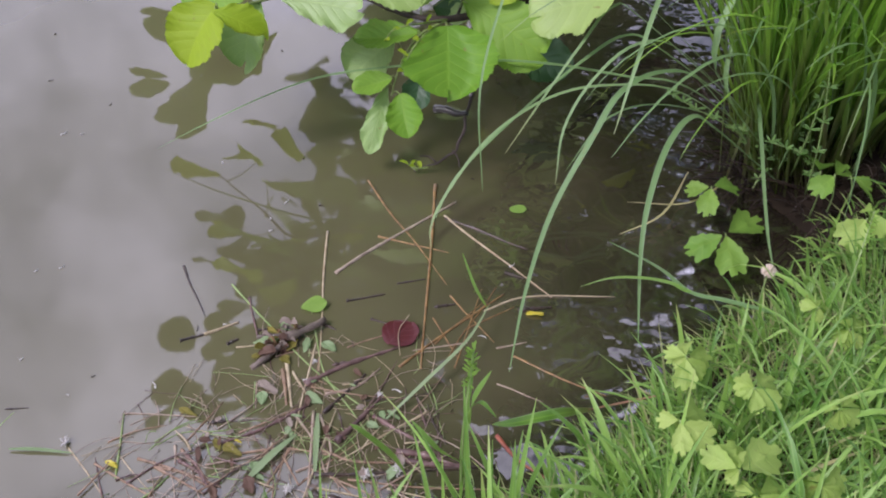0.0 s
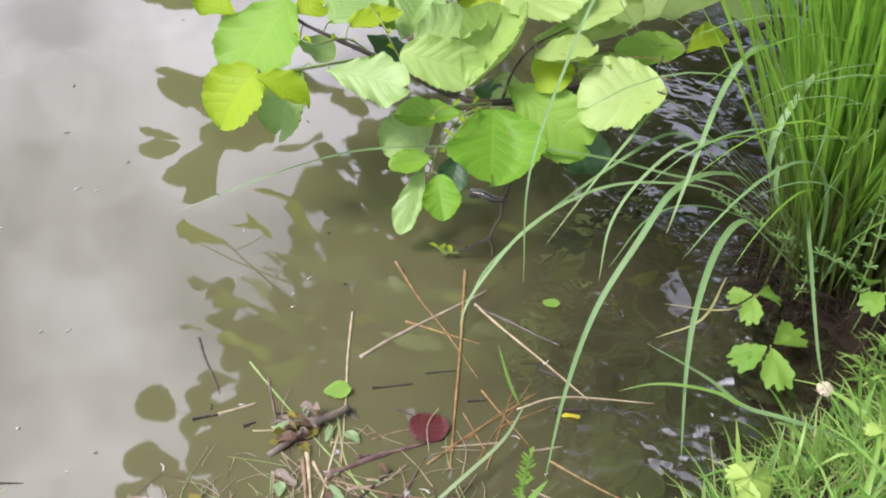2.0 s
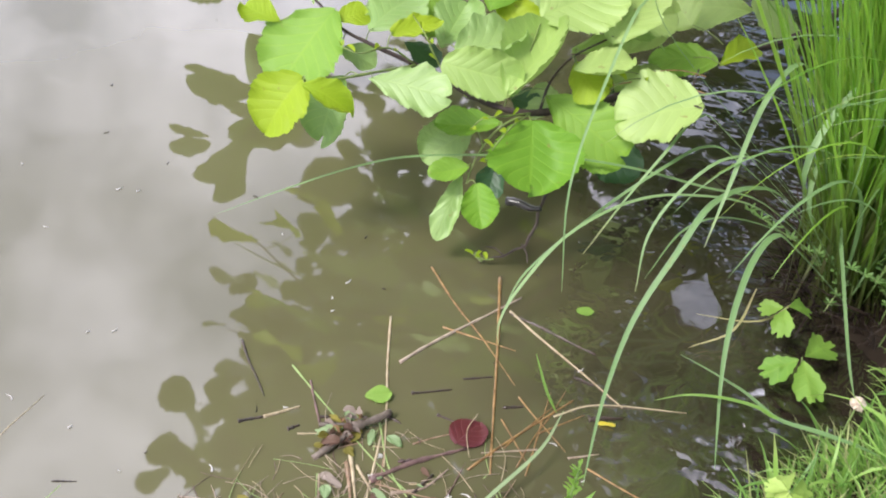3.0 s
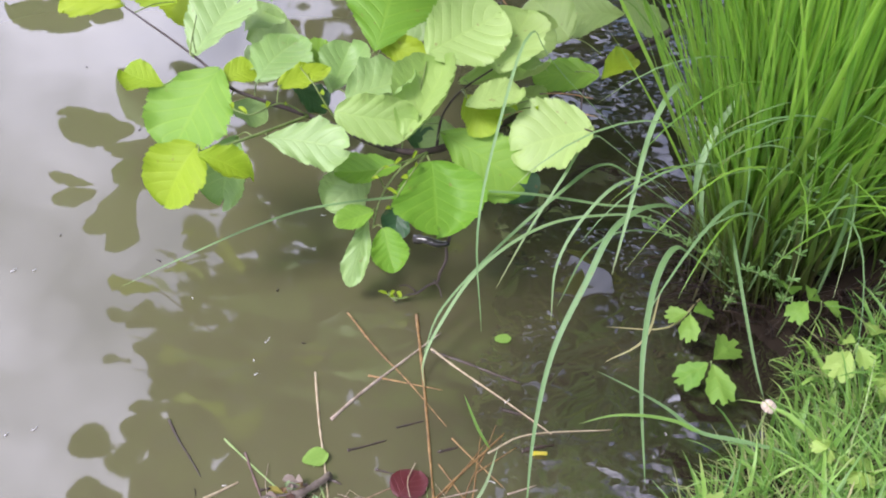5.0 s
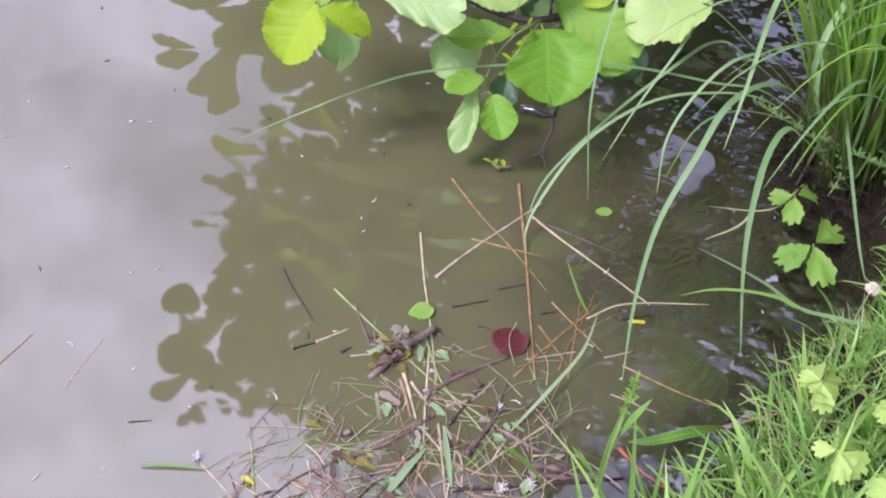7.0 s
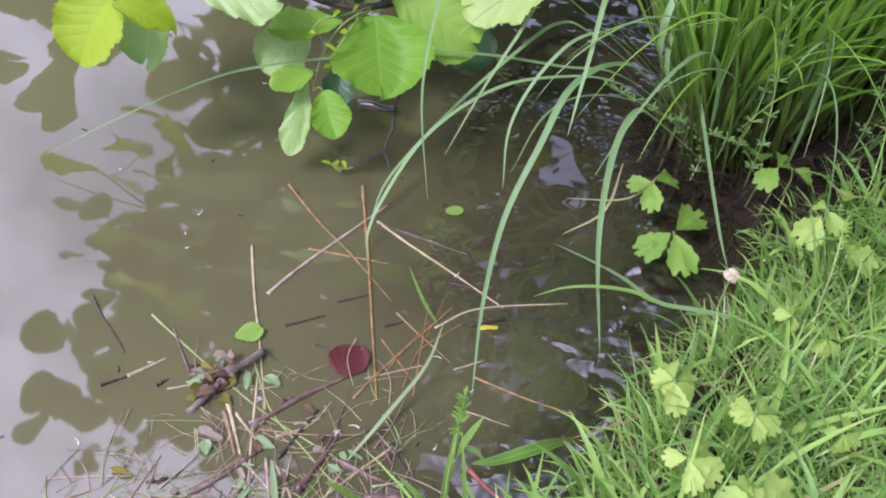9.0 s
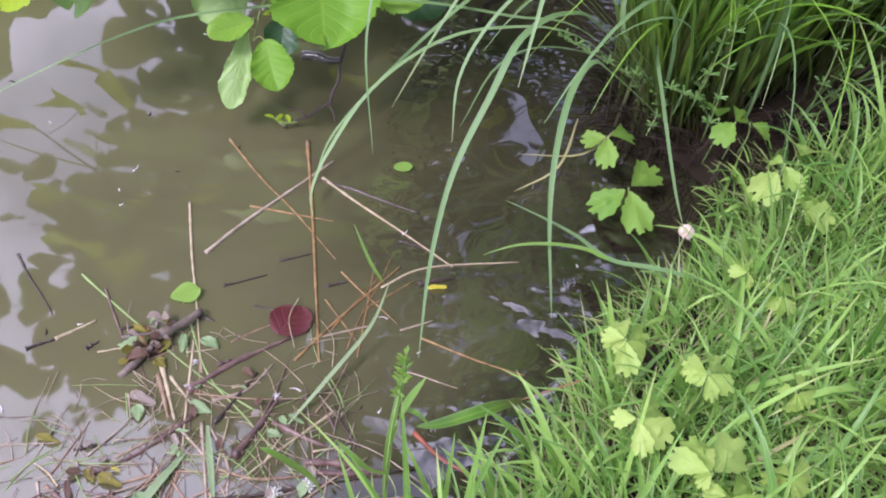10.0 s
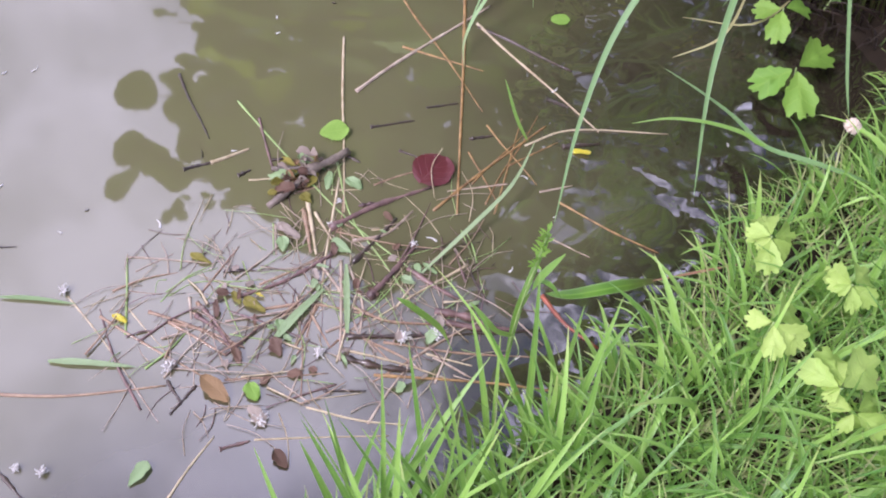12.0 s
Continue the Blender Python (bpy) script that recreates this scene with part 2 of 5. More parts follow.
FLOAT_LEAF = foliage("floating_leaf", (0.18, 0.35, 0.06), (0.27, 0.43, 0.08), (0.4, 0.55, 0.12), 0.15, 0.6, 0.3, veins=6.0)
RED_LEAF = foliage("red_leaf", (0.075, 0.012, 0.016), (0.13, 0.024, 0.026), (0.22, 0.05, 0.05), 0.10, 0.35, 0.6, veins=4.0, slope=0.9, spots=(0.40, 0.22, 0.05))
YELLOW_LEAF = foliage("yellow_leaf", (0.62, 0.52, 0.03), (0.7, 0.6, 0.05), (0.75, 0.65, 0.1), 0.2, 0.4, veins=5.0)
BROWN_LEAF = foliage("dead_leaf", (0.10, 0.055, 0.04), (0.22, 0.13, 0.09), (0.2, 0.12, 0.08), 0.12, 0.55, 0.35, veins=5.0)
TAN_LEAF = foliage("tan_dead_leaf", (0.24, 0.14, 0.07), (0.36, 0.23, 0.12), (0.45, 0.3, 0.16), 0.15, 0.6, 0.3, veins=5.0)
# dead leaf toned down to carry the shade at the tussock foot
DEAD_BASE = foliage("shaded_leaf_base", (0.012, 0.008, 0.006), (0.050, 0.030, 0.020), (0.07, 0.04, 0.03), 0.05, 0.6, 0.3, per="island")
GREY_LEAF = foliage("grey_dead_leaf", (0.22, 0.17, 0.14), (0.40, 0.33, 0.28), (0.3, 0.24, 0.2), 0.12, 0.6, 0.3, veins=5.0)
MOSS = foliage("yellow_moss_leaf", (0.17, 0.15, 0.03), (0.28, 0.24, 0.05), (0.35, 0.32, 0.08), 0.12, 0.6, 0.3, veins=5.0)
GRASS_BLADE = foliage("grass_blade", (0.15, 0.34, 0.045), (0.24, 0.44, 0.09), (0.42, 0.64, 0.12), 0.4, 0.38)
STRAW_BLADE = foliage("reddish_stem", (0.30, 0.14, 0.08), (0.4, 0.24, 0.12), (0.45, 0.3, 0.15), 0.2, 0.5)
STRAW_PALE_BLADE = foliage("dry_grass_blade", (0.42, 0.38, 0.16), (0.56, 0.52, 0.26), (0.6, 0.58, 0.3), 0.25, 0.5)
THATCH = foliage("grass_thatch", (0.20, 0.24, 0.08), (0.46, 0.49, 0.20), (0.5, 0.52, 0.25), 0.2, 0.5, 0.4, per="island")
OLD_BARK = plain("old_grey_bark", (0.06, 0.045, 0.035), (0.26, 0.20, 0.16), 70, 0.6, 0.8, fine=350, wet=0.3)
BARK = plain("alder_bark", (0.035, 0.022, 0.020), (0.085, 0.060, 0.048), 60, 0.6, 0.6, fine=400)
STUB = plain("black_wet_bark", (0.006, 0.005, 0.006), (0.030, 0.024, 0.024), 60, 0.28, 0.9, fine=300, wet=0.8)
TWIG = plain("green_twig", (0.14, 0.2, 0.05), (0.26, 0.33, 0.1), 80, 0.5, 0.3)
STRAW = plain("wet_straw", (0.12, 0.060, 0.022), (0.44, 0.26, 0.10), 90, 0.45, 0.4, fine=500, wet=0.3)
RED_STICK = plain("peeled_red_stick", (0.20, 0.035, 0.020), (0.42, 0.12, 0.06), 70, 0.45, 0.5, fine=400, wet=0.4)
RUSTY_STRAW = plain("faded_straw", (0.21, 0.12, 0.075), (0.44, 0.30, 0.20), 90, 0.5, 0.4, fine=500, wet=0.3)
PALE_STRAW = plain("pale_straw", (0.36, 0.27, 0.16), (0.60, 0.50, 0.34), 90, 0.5, 0.4, fine=500, wet=0.2)
GREY_STRAW = plain("old_straw", (0.24, 0.165, 0.125), (0.54, 0.43, 0.33), 90, 0.5, 0.4, fine=500, wet=0.3)
DARK_STICK = plain("rotten_stick", (0.022, 0.014, 0.012), (0.075, 0.045, 0.032), 60, 0.4, 0.6, fine=400, wet=0.5)
VIOLET_STICK = plain("violet_stick", (0.045, 0.022, 0.022), (0.24, 0.14, 0.125), 60, 0.5, 0.6, fine=400, wet=0.3)
PALE_LEAF = foliage("pale_floating_leaf", (0.22, 0.34, 0.14), (0.34, 0.44, 0.24), (0.45, 0.6, 0.25), 0.2, 0.45, veins=6.0)
GREEN_STRAW = plain("green_stalk", (0.20, 0.32, 0.09), (0.36, 0.46, 0.18), 45, 0.45, 0.3)
FLUFF = plain("white_fluff", (0.55, 0.52, 0.5), (0.75, 0.72, 0.7), 200, 0.8, 0.5)
CLOVER_HEAD = plain("faded_clover", (0.60, 0.48, 0.38), (0.82, 0.74, 0.62), 200, 0.8, 0.5)


# ---- building helpers ----
def mesh_of(name, verts, faces, material, uvs=None, smooth=True):
    me = bpy.data.meshes.new(name)
    me.from_pydata([tuple(v) for v in verts], [], faces)
    me.materials.append(material)
    if uvs is not None:
        layer = me.uv_layers.new(name="UVMap")
        idx = np.empty(len(me.loops), dtype=np.int32)
        me.loops.foreach_get("vertex_index", idx)
        layer.data.foreach_set("uv", np.asarray(uvs, dtype=np.float32)[idx].ravel())
    if smooth:
        me.polygons.foreach_set("use_smooth", [True] * len(me.polygons))
    me.update()
    return me


def part(name, geometry, material, parent=None, label=""):
    """Links geometry (verts, faces, uvs) as one mesh object, under a thing where one is given."""
    verts, faces, *rest = geometry
    ob = new(name, mesh_of(name, verts, faces, material, rest[0] if rest else None))
    ob.parent = parent
    if label:
        ob["label"] = label
    return ob


def thing(name, place=(0, 0, 0), label="", category="", group="", kind=""):
    ob = new(name)
    ob.location = place
    ob.empty_display_size = 0.02
    return tagged(ob, label, category, group, kind)


def spline(points, steps):
    """A smooth curve through the points, in even steps of each span."""
    p = [np.array(q, float) for q in points]
    p = [2 * p[0] - p[1]] + p + [2 * p[-1] - p[-2]]
    out = []
    for i in range(1, len(p) - 2):
        for s in np.linspace(0, 1, steps, endpoint=False):
            a, b, c, d = p[i - 1:i + 3]
            out.append(0.5 * (2 * b + (c - a) * s + (2 * a - 5 * b + 4 * c - d) * s * s + (3 * b - a - 3 * c + d) * s ** 3))
    out.append(p[-2])
    return np.array(out)


def tube(points, r0, r1, sides=7, steps=5, knots=0.0, rng=None, closed=True):
    """A round stem along a curve, tapering from r0 to r1, with swellings."""
    c = spline(points, steps) if len(points) > 2 else np.linspace(points[0], points[-1], 9)
    t = np.gradient(c, axis=0)
    t /= np.linalg.norm(t, axis=1)[:, None] + 1e-9
    ref = np.array((0.0, 0.0, 1.0)) if abs(t[:, 2]).max() < 0.93 else np.array((1.0, 0.0, 0.1))
    u = np.cross(t, ref)
    u /= np.linalg.norm(u, axis=1)[:, None]
    w = np.cross(u, t)
    n = len(c)
    r = np.linspace(r0, r1, n)
    if knots and rng:
        r = r * np.array([1 + knots * rng.uniform(-1, 1) for _ in range(n)])
    verts, uvs, faces = [], [], []
    for i in range(n):
        for k in range(sides):
            a = 2 * math.pi * k / sides
            verts.append(c[i] + r[i] * (math.cos(a) * u[i] + math.sin(a) * w[i]))
            uvs.append((k / sides, i / (n - 1)))
    for i in range(n - 1):
        for k in range(sides):
            a, b = i * sides + k, i * sides + (k + 1) % sides
            faces.append((a, b, b + sides, a + sides))
    if closed:
        faces += [tuple(range(sides))[::-1], tuple((n - 1) * sides + k for k in range(sides))]
    return verts, faces, uvs


def ribbon(points, width, steps=5, fold=0.25, side=None, taper=1.0, base=0.5, twist=0.0, wave=0.0):
    """A grass blade along a curve: keeled in the middle, narrow at the foot, pointed at the end."""
    c = spline(points, steps)
    n = len(c)
    t = np.gradient(c, axis=0)
    t /= np.linalg.norm(t, axis=1)[:, None] + 1e-9
    verts, uvs, faces = [], [], []
    prev = None
    for i in range(n):
        s = i / (n - 1)
        ref = np.array(side, float) if side is not None else np.cross(t[i], (0, 0, 1.0))
        ref = ref - t[i] * (ref @ t[i])
        if np.linalg.norm(ref) < 0.05:
            ref = prev if prev is not None else np.array((1.0, 0, 0))
        ref = ref / np.linalg.norm(ref)
        if prev is not None and ref @ prev < 0:
            ref = -ref
        prev = ref
        up = np.cross(ref, t[i])
        a = twist * s
        u, v = ref * math.cos(a) + up * math.sin(a), up * math.cos(a) - ref * math.sin(a)
        w = 0.5 * width * min(1.0, base + (1 - base) * min(1, s * 3.5)) * (1 - s ** (2.6 * taper)) ** 0.8 + 0.0002
        lift = fold * w
        wob = wave * width * math.sin(9 * s + width * 4000)
        verts += [c[i] - u * w + v * lift + u * wob, c[i] + u * wob, c[i] + u * w + v * lift + u * wob]
        uvs += [(0, s), (0.5, s), (1, s)]
    for i in range(n - 1):
        a = 3 * i
        faces += [(a, a + 1, a + 4, a + 3), (a + 1, a + 2, a + 5, a + 4)]
    return verts, faces, uvs


def leaf_shape(length, width, rows=16, cols=8, teeth=0.04, blunt=1.0, curl=0.12, cup=0.12, pleat=0.0, rng=random, notch=0.0, wedge=0.0, ragged=1.0):
    """A toothed leaf from its foot at the origin along +y, face up: curled, folded along its rib and pleated between the veins."""
    verts, uvs, faces = [], [], []
    bend, lean, ph = curl * rng.uniform(-0.3, 1.6), rng.uniform(-0.12, 0.12) * min(1, ragged), rng.uniform(0, 6)
    wide, skew, roll = 0.5 + rng.uniform(0, 0.18) * min(1, ragged), rng.uniform(-0.1, 0.1) * min(1, ragged), rng.uniform(-0.25, 0.25) * min(1, ragged)
    lobes = [(rng.uniform(0.02, 0.07), rng.uniform(4, 9) + (k % 2) * 8, rng.uniform(0, 6)) for k in range(4)]
    wave = rng.uniform(0.01, 0.07)
    for i in range(rows + 1):
        v = i / rows
        s = v ** (math.log(0.5) / math.log(wide))
        prof = max(0.0, 1 - abs(2 * s - 1) ** (2.1 * blunt)) ** 0.55
        prof = (1 - wedge) * prof + wedge * 1.08 * v ** 0.72 * max(0.0, 1 - v ** 7) ** 0.55
        for j in range(cols + 1):
            u = 2 * j / cols - 1
            edge = abs(u) ** 3
            k = 0 if u < 0 else 2
            rough = sum(a * math.sin(f * v + p) for a, f, p in lobes[k:k + 2])
            tooth = 1 + edge * teeth * (1 if i % 2 else -1) + edge * rough * ragged
            x = 0.5 * width * (u + skew * (1 - u * u)) * prof * tooth + lean * length * v * v
            y = length * (v + 0.05 * edge * (v - 0.4) - notch * v ** 6 * math.exp(-(u / 0.3) ** 2))
            z = -bend * length * v * v + cup * width * abs(u) * prof + roll * width * u * v * 0.5
            z += pleat * length * math.sin((v - abs(u) * 0.28) * 6 * 6.2832) * min(1.0, 3 * abs(u)) * prof
            z += wave * length * math.sin(7 * v + ph + 2 * u) * edge + 0.02 * length * math.sin(3 * u + ph) * math.sin(4 * v + ph)
            verts.append((x, y, z))
            uvs.append((0.5 + 0.5 * u, v))
    for i in range(rows):
        for j in range(cols):
            a = i * (cols + 1) + j
            faces.append((a, a + 1, a + cols + 2, a + cols + 1))
    return verts, faces, uvs


def alder_shape(length, width, rng):
    """A round alder leaf from its foot along +y: broadest past the middle, blunt, double-toothed, puckered between seven pairs of sunk veins."""
    rows, cols, ribs, slope = 64, 16, 7, 0.32
    broad, round_ = rng.uniform(1.1, 1.9), rng.uniform(0.40, 0.58)
    bend, fold, pucker = rng.uniform(-0.12, 0.42), rng.uniform(-0.10, 0.34), rng.uniform(0.004, 0.014)
    lean, roll, ph, notch = rng.uniform(-0.10, 0.10), rng.uniform(-0.35, 0.35), rng.uniform(0, 6), rng.choice((0.0, 0.05, 0.12))
    turned = (rng.choice((0.0, 0.4, 1.3)) * rng.random(), rng.choice((0.0, 0.4, 1.3)) * rng.random())
    side = [(rng.uniform(0.82, 1.08), rng.uniform(0.03, 0.10), rng.uniform(3, 8), rng.uniform(0, 6)) for _ in (0, 1)]
    flute, dip = rng.uniform(0.012, 0.045), rng.uniform(-0.05, 0.05)
    verts, uvs, faces = [], [], []
    for i in range(rows + 1):
        v = i / rows
        prof = math.sin(math.pi * min(1.0, v ** broad)) ** round_ if 0 < v < 1 else 0.0
        for j in range(cols + 1):
            u = 2 * j / cols - 1
            e, w = abs(u), side[0 if u < 0 else 1]
            rib = ribs * (v - slope * e)
            saw = (ribs * v * 1.5 + 0.2) % 1.0
            tooth = e ** 4 * (0.075 * (saw - 0.5) + (0.02 if i % 2 else -0.02))
            x = 0.5 * width * u * prof * w[0] * (1 + tooth + e ** 3 * w[1] * math.sin(w[2] * v * 2 + w[3])) + lean * length * v * v
            y = length * (v + 0.06 * e ** 2 * (v - 0.45) - notch * v ** 8 * math.exp(-(u / 0.35) ** 2))
            z = -bend * length * v * v + fold * 0.5 * width * e * prof + roll * 0.5 * width * u * v
            z += pucker * length * (abs(math.sin(math.pi * (rib - 0.25))) - 0.5) * min(1.0, 4 * e) * prof
            z += flute * length * math.sin(rib * 3.2 + ph) * e ** 3 * prof + dip * length * math.sin(4 * v + ph + 2 * u)
            z += turned[0 if u < 0 else 1] * width * max(0.0, e - 0.45) ** 2 * prof
            verts.append((x, y, z))
            uvs.append((0.5 + 0.5 * u, v))
    for i in range(rows):
        for j in range(cols):
            a = i * (cols + 1) + j
            faces.append((a, a + 1, a + cols + 2, a + cols + 1))
    return verts, faces, uvs


def lobed_leaflet(length, share, rng=random):
    """A leaflet with three blunt toothed lobes and a wedge-shaped foot at the origin, along +y. share: its width against its length."""
    rings, spokes, ph = 5, 44, rng.uniform(0, 6)
    deep, droop, cup = rng.uniform(0.5, 0.72), rng.uniform(0.05, 0.3), rng.uniform(-0.1, 0.3)
    around = (-90, -62, -30, 8, 30, 48, 62, 76, 90, 104, 118, 132, 150, 172, 210, 242, 270)
    reach = (0.55, 0.42, 0.42, 0.55, 0.55, 0.5, 0.46 * deep, 0.46, 0.47, 0.46, 0.46 * deep, 0.5, 0.55, 0.55, 0.42, 0.42, 0.55)
    verts, uvs, faces = [(0.0, 0.55 * length, 0.0)], [(0.5, 0.5)], []
    for i in range(1, rings + 1):
        q = i / rings
        for j in range(spokes):
            d = -90 + 360 * j / spokes
            tooth = 1 + q ** 3 * (0.06 if j % 4 < 2 else -0.05) * min(1.0, abs(d + 90) / 60, abs(270 - d) / 60)
            r = length * q * float(np.interp(d, around, reach)) * tooth
            x, y = r * math.cos(radians(d)) * share, 0.55 * length + r * math.sin(radians(d))
            v, e = y / length, abs(x) / length
            z = -droop * length * v * v + cup * length * e + 0.05 * length * math.sin(11 * e - 5 * v) * q + 0.03 * length * math.sin(3 * v + ph)
            verts.append((x, y, z))
            uvs.append((0.5 + x / length, v))
    faces = [(0, 1 + j, 1 + (j + 1) % spokes) for j in range(spokes)]
    for i in range(rings - 1):
        for j in range(spokes):
            a, b = 1 + i * spokes + j, 1 + i * spokes + (j + 1) % spokes
            faces.append((a, a + spokes, b + spokes, b))
    return verts, faces, uvs


def set_between(geometry, foot, tip, normal):
    """Lays a leaf from foot to tip with its face along the normal."""
    foot, tip = Vector(foot), Vector(tip)
    y = (tip - foot).normalized()
    x = y.cross(Vector(normal)).normalized()
    z = x.cross(y)
    m = Matrix((x, y, z)).transposed()
    verts, faces, uvs = geometry
    return [tuple(foot + m @ Vector(v)) for v in verts], faces, uvs


def joined(pieces):
    verts, faces, uvs = [], [], []
    for v, f, u in pieces:
        k = len(verts)
        verts += list(v)
        uvs += list(u)
        faces += [tuple(i + k for i in q) for q in f]
    return verts, faces, uvs


# ---- ground and water ----
SHORE = np.array([(-60, -30), (-6, -3.0), (-2, -0.8), (-0.6, -0.05), (-0.25, 0.13), (-0.05, 0.25), (0.08, 0.345), (0.20, 0.48),
                  (0.272, 0.60), (0.305, 0.66), (0.355, 0.715), (0.405, 0.765), (0.452, 0.81), (0.485, 0.87), (0.488, 0.93), (0.46, 0.985), (0.43, 1.04), (0.42, 1.15),
                  (0.44, 1.40), (0.50, 1.70), (0.72, 2.4), (1.2, 3.6), (3, 8), (14, 60)])


def inland(x, y):
    """Distance from the waterline, positive on the bank."""
    q = np.stack([np.asarray(x, float), np.asarray(y, float)], -1)
    best = np.full(q.shape[:-1], 1e9)
    sign = np.ones(q.shape[:-1])
    for a, b in zip(SHORE[:-1], SHORE[1:]):
        d = b - a
        s = np.clip(((q - a) @ d) / (d @ d), 0, 1)
        off = q - (a + s[..., None] * d)
        r = np.linalg.norm(off, axis=-1)
        side = d[0] * (q[..., 1] - a[1]) - d[1] * (q[..., 0] - a[0])
        near = r < best
        best = np.where(near, r, best)
        sign = np.where(near, np.where(side > 0, -1.0, 1.0), sign)
    return best * sign


def ground_height(x, y):
    d = inland(x, y)
    bank = 0.10 * (1 - np.exp(-np.maximum(d, 0) / 0.10)) + 0.05 * np.minimum(np.maximum(d, 0), 6)
    out = np.maximum(-d, 0)
    # the bed falls faster along the open bank, keeping painted shade beside the tussock
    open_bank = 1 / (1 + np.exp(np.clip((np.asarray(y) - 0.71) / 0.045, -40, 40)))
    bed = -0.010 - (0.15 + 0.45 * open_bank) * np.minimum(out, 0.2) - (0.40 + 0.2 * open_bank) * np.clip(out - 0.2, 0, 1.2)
    lump = 0.012 * np.sin(17 * x + 3 * y) * np.sin(13 * y - 5 * x) + 0.006 * np.sin(41 * x + 1) * np.sin(37 * y)
    blend = 1 / (1 + np.exp(-np.clip(d / 0.012, -40, 40)))
    return bed * (1 - blend) + bank * blend + lump * np.exp(-np.abs(np.asarray(x)) / 6)


far = [3, 4.5, 7, 11, 18, 30, 55, 100, 200]
GX = np.array([-v for v in far[::-1]] + [-2.2, -1.7] + list(np.arange(-1.3, 1.7, 0.025)) + [1.9, 2.3] + far)
GY = np.array([-v for v in far[::-1]] + [-2, -1.3, -0.9] + list(np.arange(-0.6, 2.8, 0.025)) + [2.9] + far[1:])


def sheet(heights):
    X, Y = np.meshgrid(GX, GY)
    verts = np.stack([X, Y, heights(X, Y)], -1).reshape(-1, 3)
    w = len(GX)
    faces = [(j * w + i, j * w + i + 1, (j + 1) * w + i + 1, (j + 1) * w + i) for j in range(len(GY) - 1) for i in range(w - 1)]
    return verts.tolist(), faces


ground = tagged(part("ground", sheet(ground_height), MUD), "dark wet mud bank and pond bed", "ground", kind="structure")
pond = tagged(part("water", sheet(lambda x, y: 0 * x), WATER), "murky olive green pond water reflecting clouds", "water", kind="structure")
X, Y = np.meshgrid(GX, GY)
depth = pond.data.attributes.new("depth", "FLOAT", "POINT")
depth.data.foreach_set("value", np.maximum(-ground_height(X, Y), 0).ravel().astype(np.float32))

turf = ground.data.attributes.new("turf", "FLOAT", "POINT")
turf.data.foreach_set("value", np.clip((inland(X, Y) - 0.5) / 0.4, 0, 1).ravel().astype(np.float32))

rng = np.random.default_rng(7)


def blade_field(root, heading, length, lean, curve, width, rows=6, fold=0.3, spin=None):
    """Many blades at once: roots, compass headings, lengths, lean at the foot and further bend, in radians."""
    n = len(root)
    s = np.linspace(0, 1, rows + 1)
    ang = lean[:, None] + curve[:, None] * s[None, :] ** 1.3
    step = length[:, None] / rows
    hx = np.concatenate([np.zeros((n, 1)), np.cumsum(np.sin(ang[:, :-1]) * step, 1)], 1)
    hz = np.concatenate([np.zeros((n, 1)), np.cumsum(np.cos(ang[:, :-1]) * step, 1)], 1)
    d = np.stack([np.sin(heading), np.cos(heading)], -1)
    c = np.zeros((n, rows + 1, 3))
    c[..., :2] = root[:, None, :2] + hx[..., None] * d[:, None, :]
    c[..., 2] = root[:, None, 2] + hz
    spin = rng.uniform(-0.9, 0.9, n) if spin is None else spin
    side = np.stack([np.cos(heading + spin), -np.sin(heading + spin), np.zeros(n)], -1)
    prof = (0.55 + 0.45 * np.minimum(1, 3.5 * s)) * np.maximum(1 - s ** 2.4, 0) ** 0.8
    half = 0.5 * width[:, None] * prof[None] + 0.00015
    nrm = np.stack([-np.cos(ang) * d[:, None, 0], -np.cos(ang) * d[:, None, 1], np.sin(ang)], -1)
    a = c - side[:, None] * half[..., None] + nrm * (fold * half)[..., None]
    b = c + side[:, None] * half[..., None] + nrm * (fold * half)[..., None]
    v = np.stack([a, c, b], 2).reshape(n, -1, 3)
    uv = np.tile(np.stack([np.tile([0, 0.5, 1], rows + 1), np.repeat(s, 3)], -1), (n, 1, 1))
    f = []
    for i in range(rows):
        k = 3 * i
        f += [(k, k + 1, k + 4, k + 3), (k + 1, k + 2, k + 5, k + 4)]
    return v, np.array(f), uv


def field_mass(v, f, uv):
    n, k = v.shape[:2]
    faces = (f[None] + (np.arange(n) * k)[:, None, None]).reshape(-1, 4)
    return v.reshape(-1, 3).tolist(), [tuple(q) for q in faces.tolist()], uv.reshape(-1, 2)


# ---- grass on the bank ----
TUFT = np.array((0.545, 1.10))


def scatter(count, x0, x1, y0, y1, keep):
    out = []
    while len(out) < count:
        x, y = rng.uniform(x0, x1, 4000), rng.uniform(y0, y1, 4000)
        ok = keep(x, y)
        out += list(zip(x[ok], y[ok]))
    p = np.array(out[:count])
    return np.column_stack([p, ground_height(p[:, 0], p[:, 1]) - 0.004])


def near_bank(x, y):
    away = np.hypot((x - TUFT[0]) / 0.23, (y - TUFT[1]) / 0.165) > 1
    return (inland(x, y) > 0.002) & away


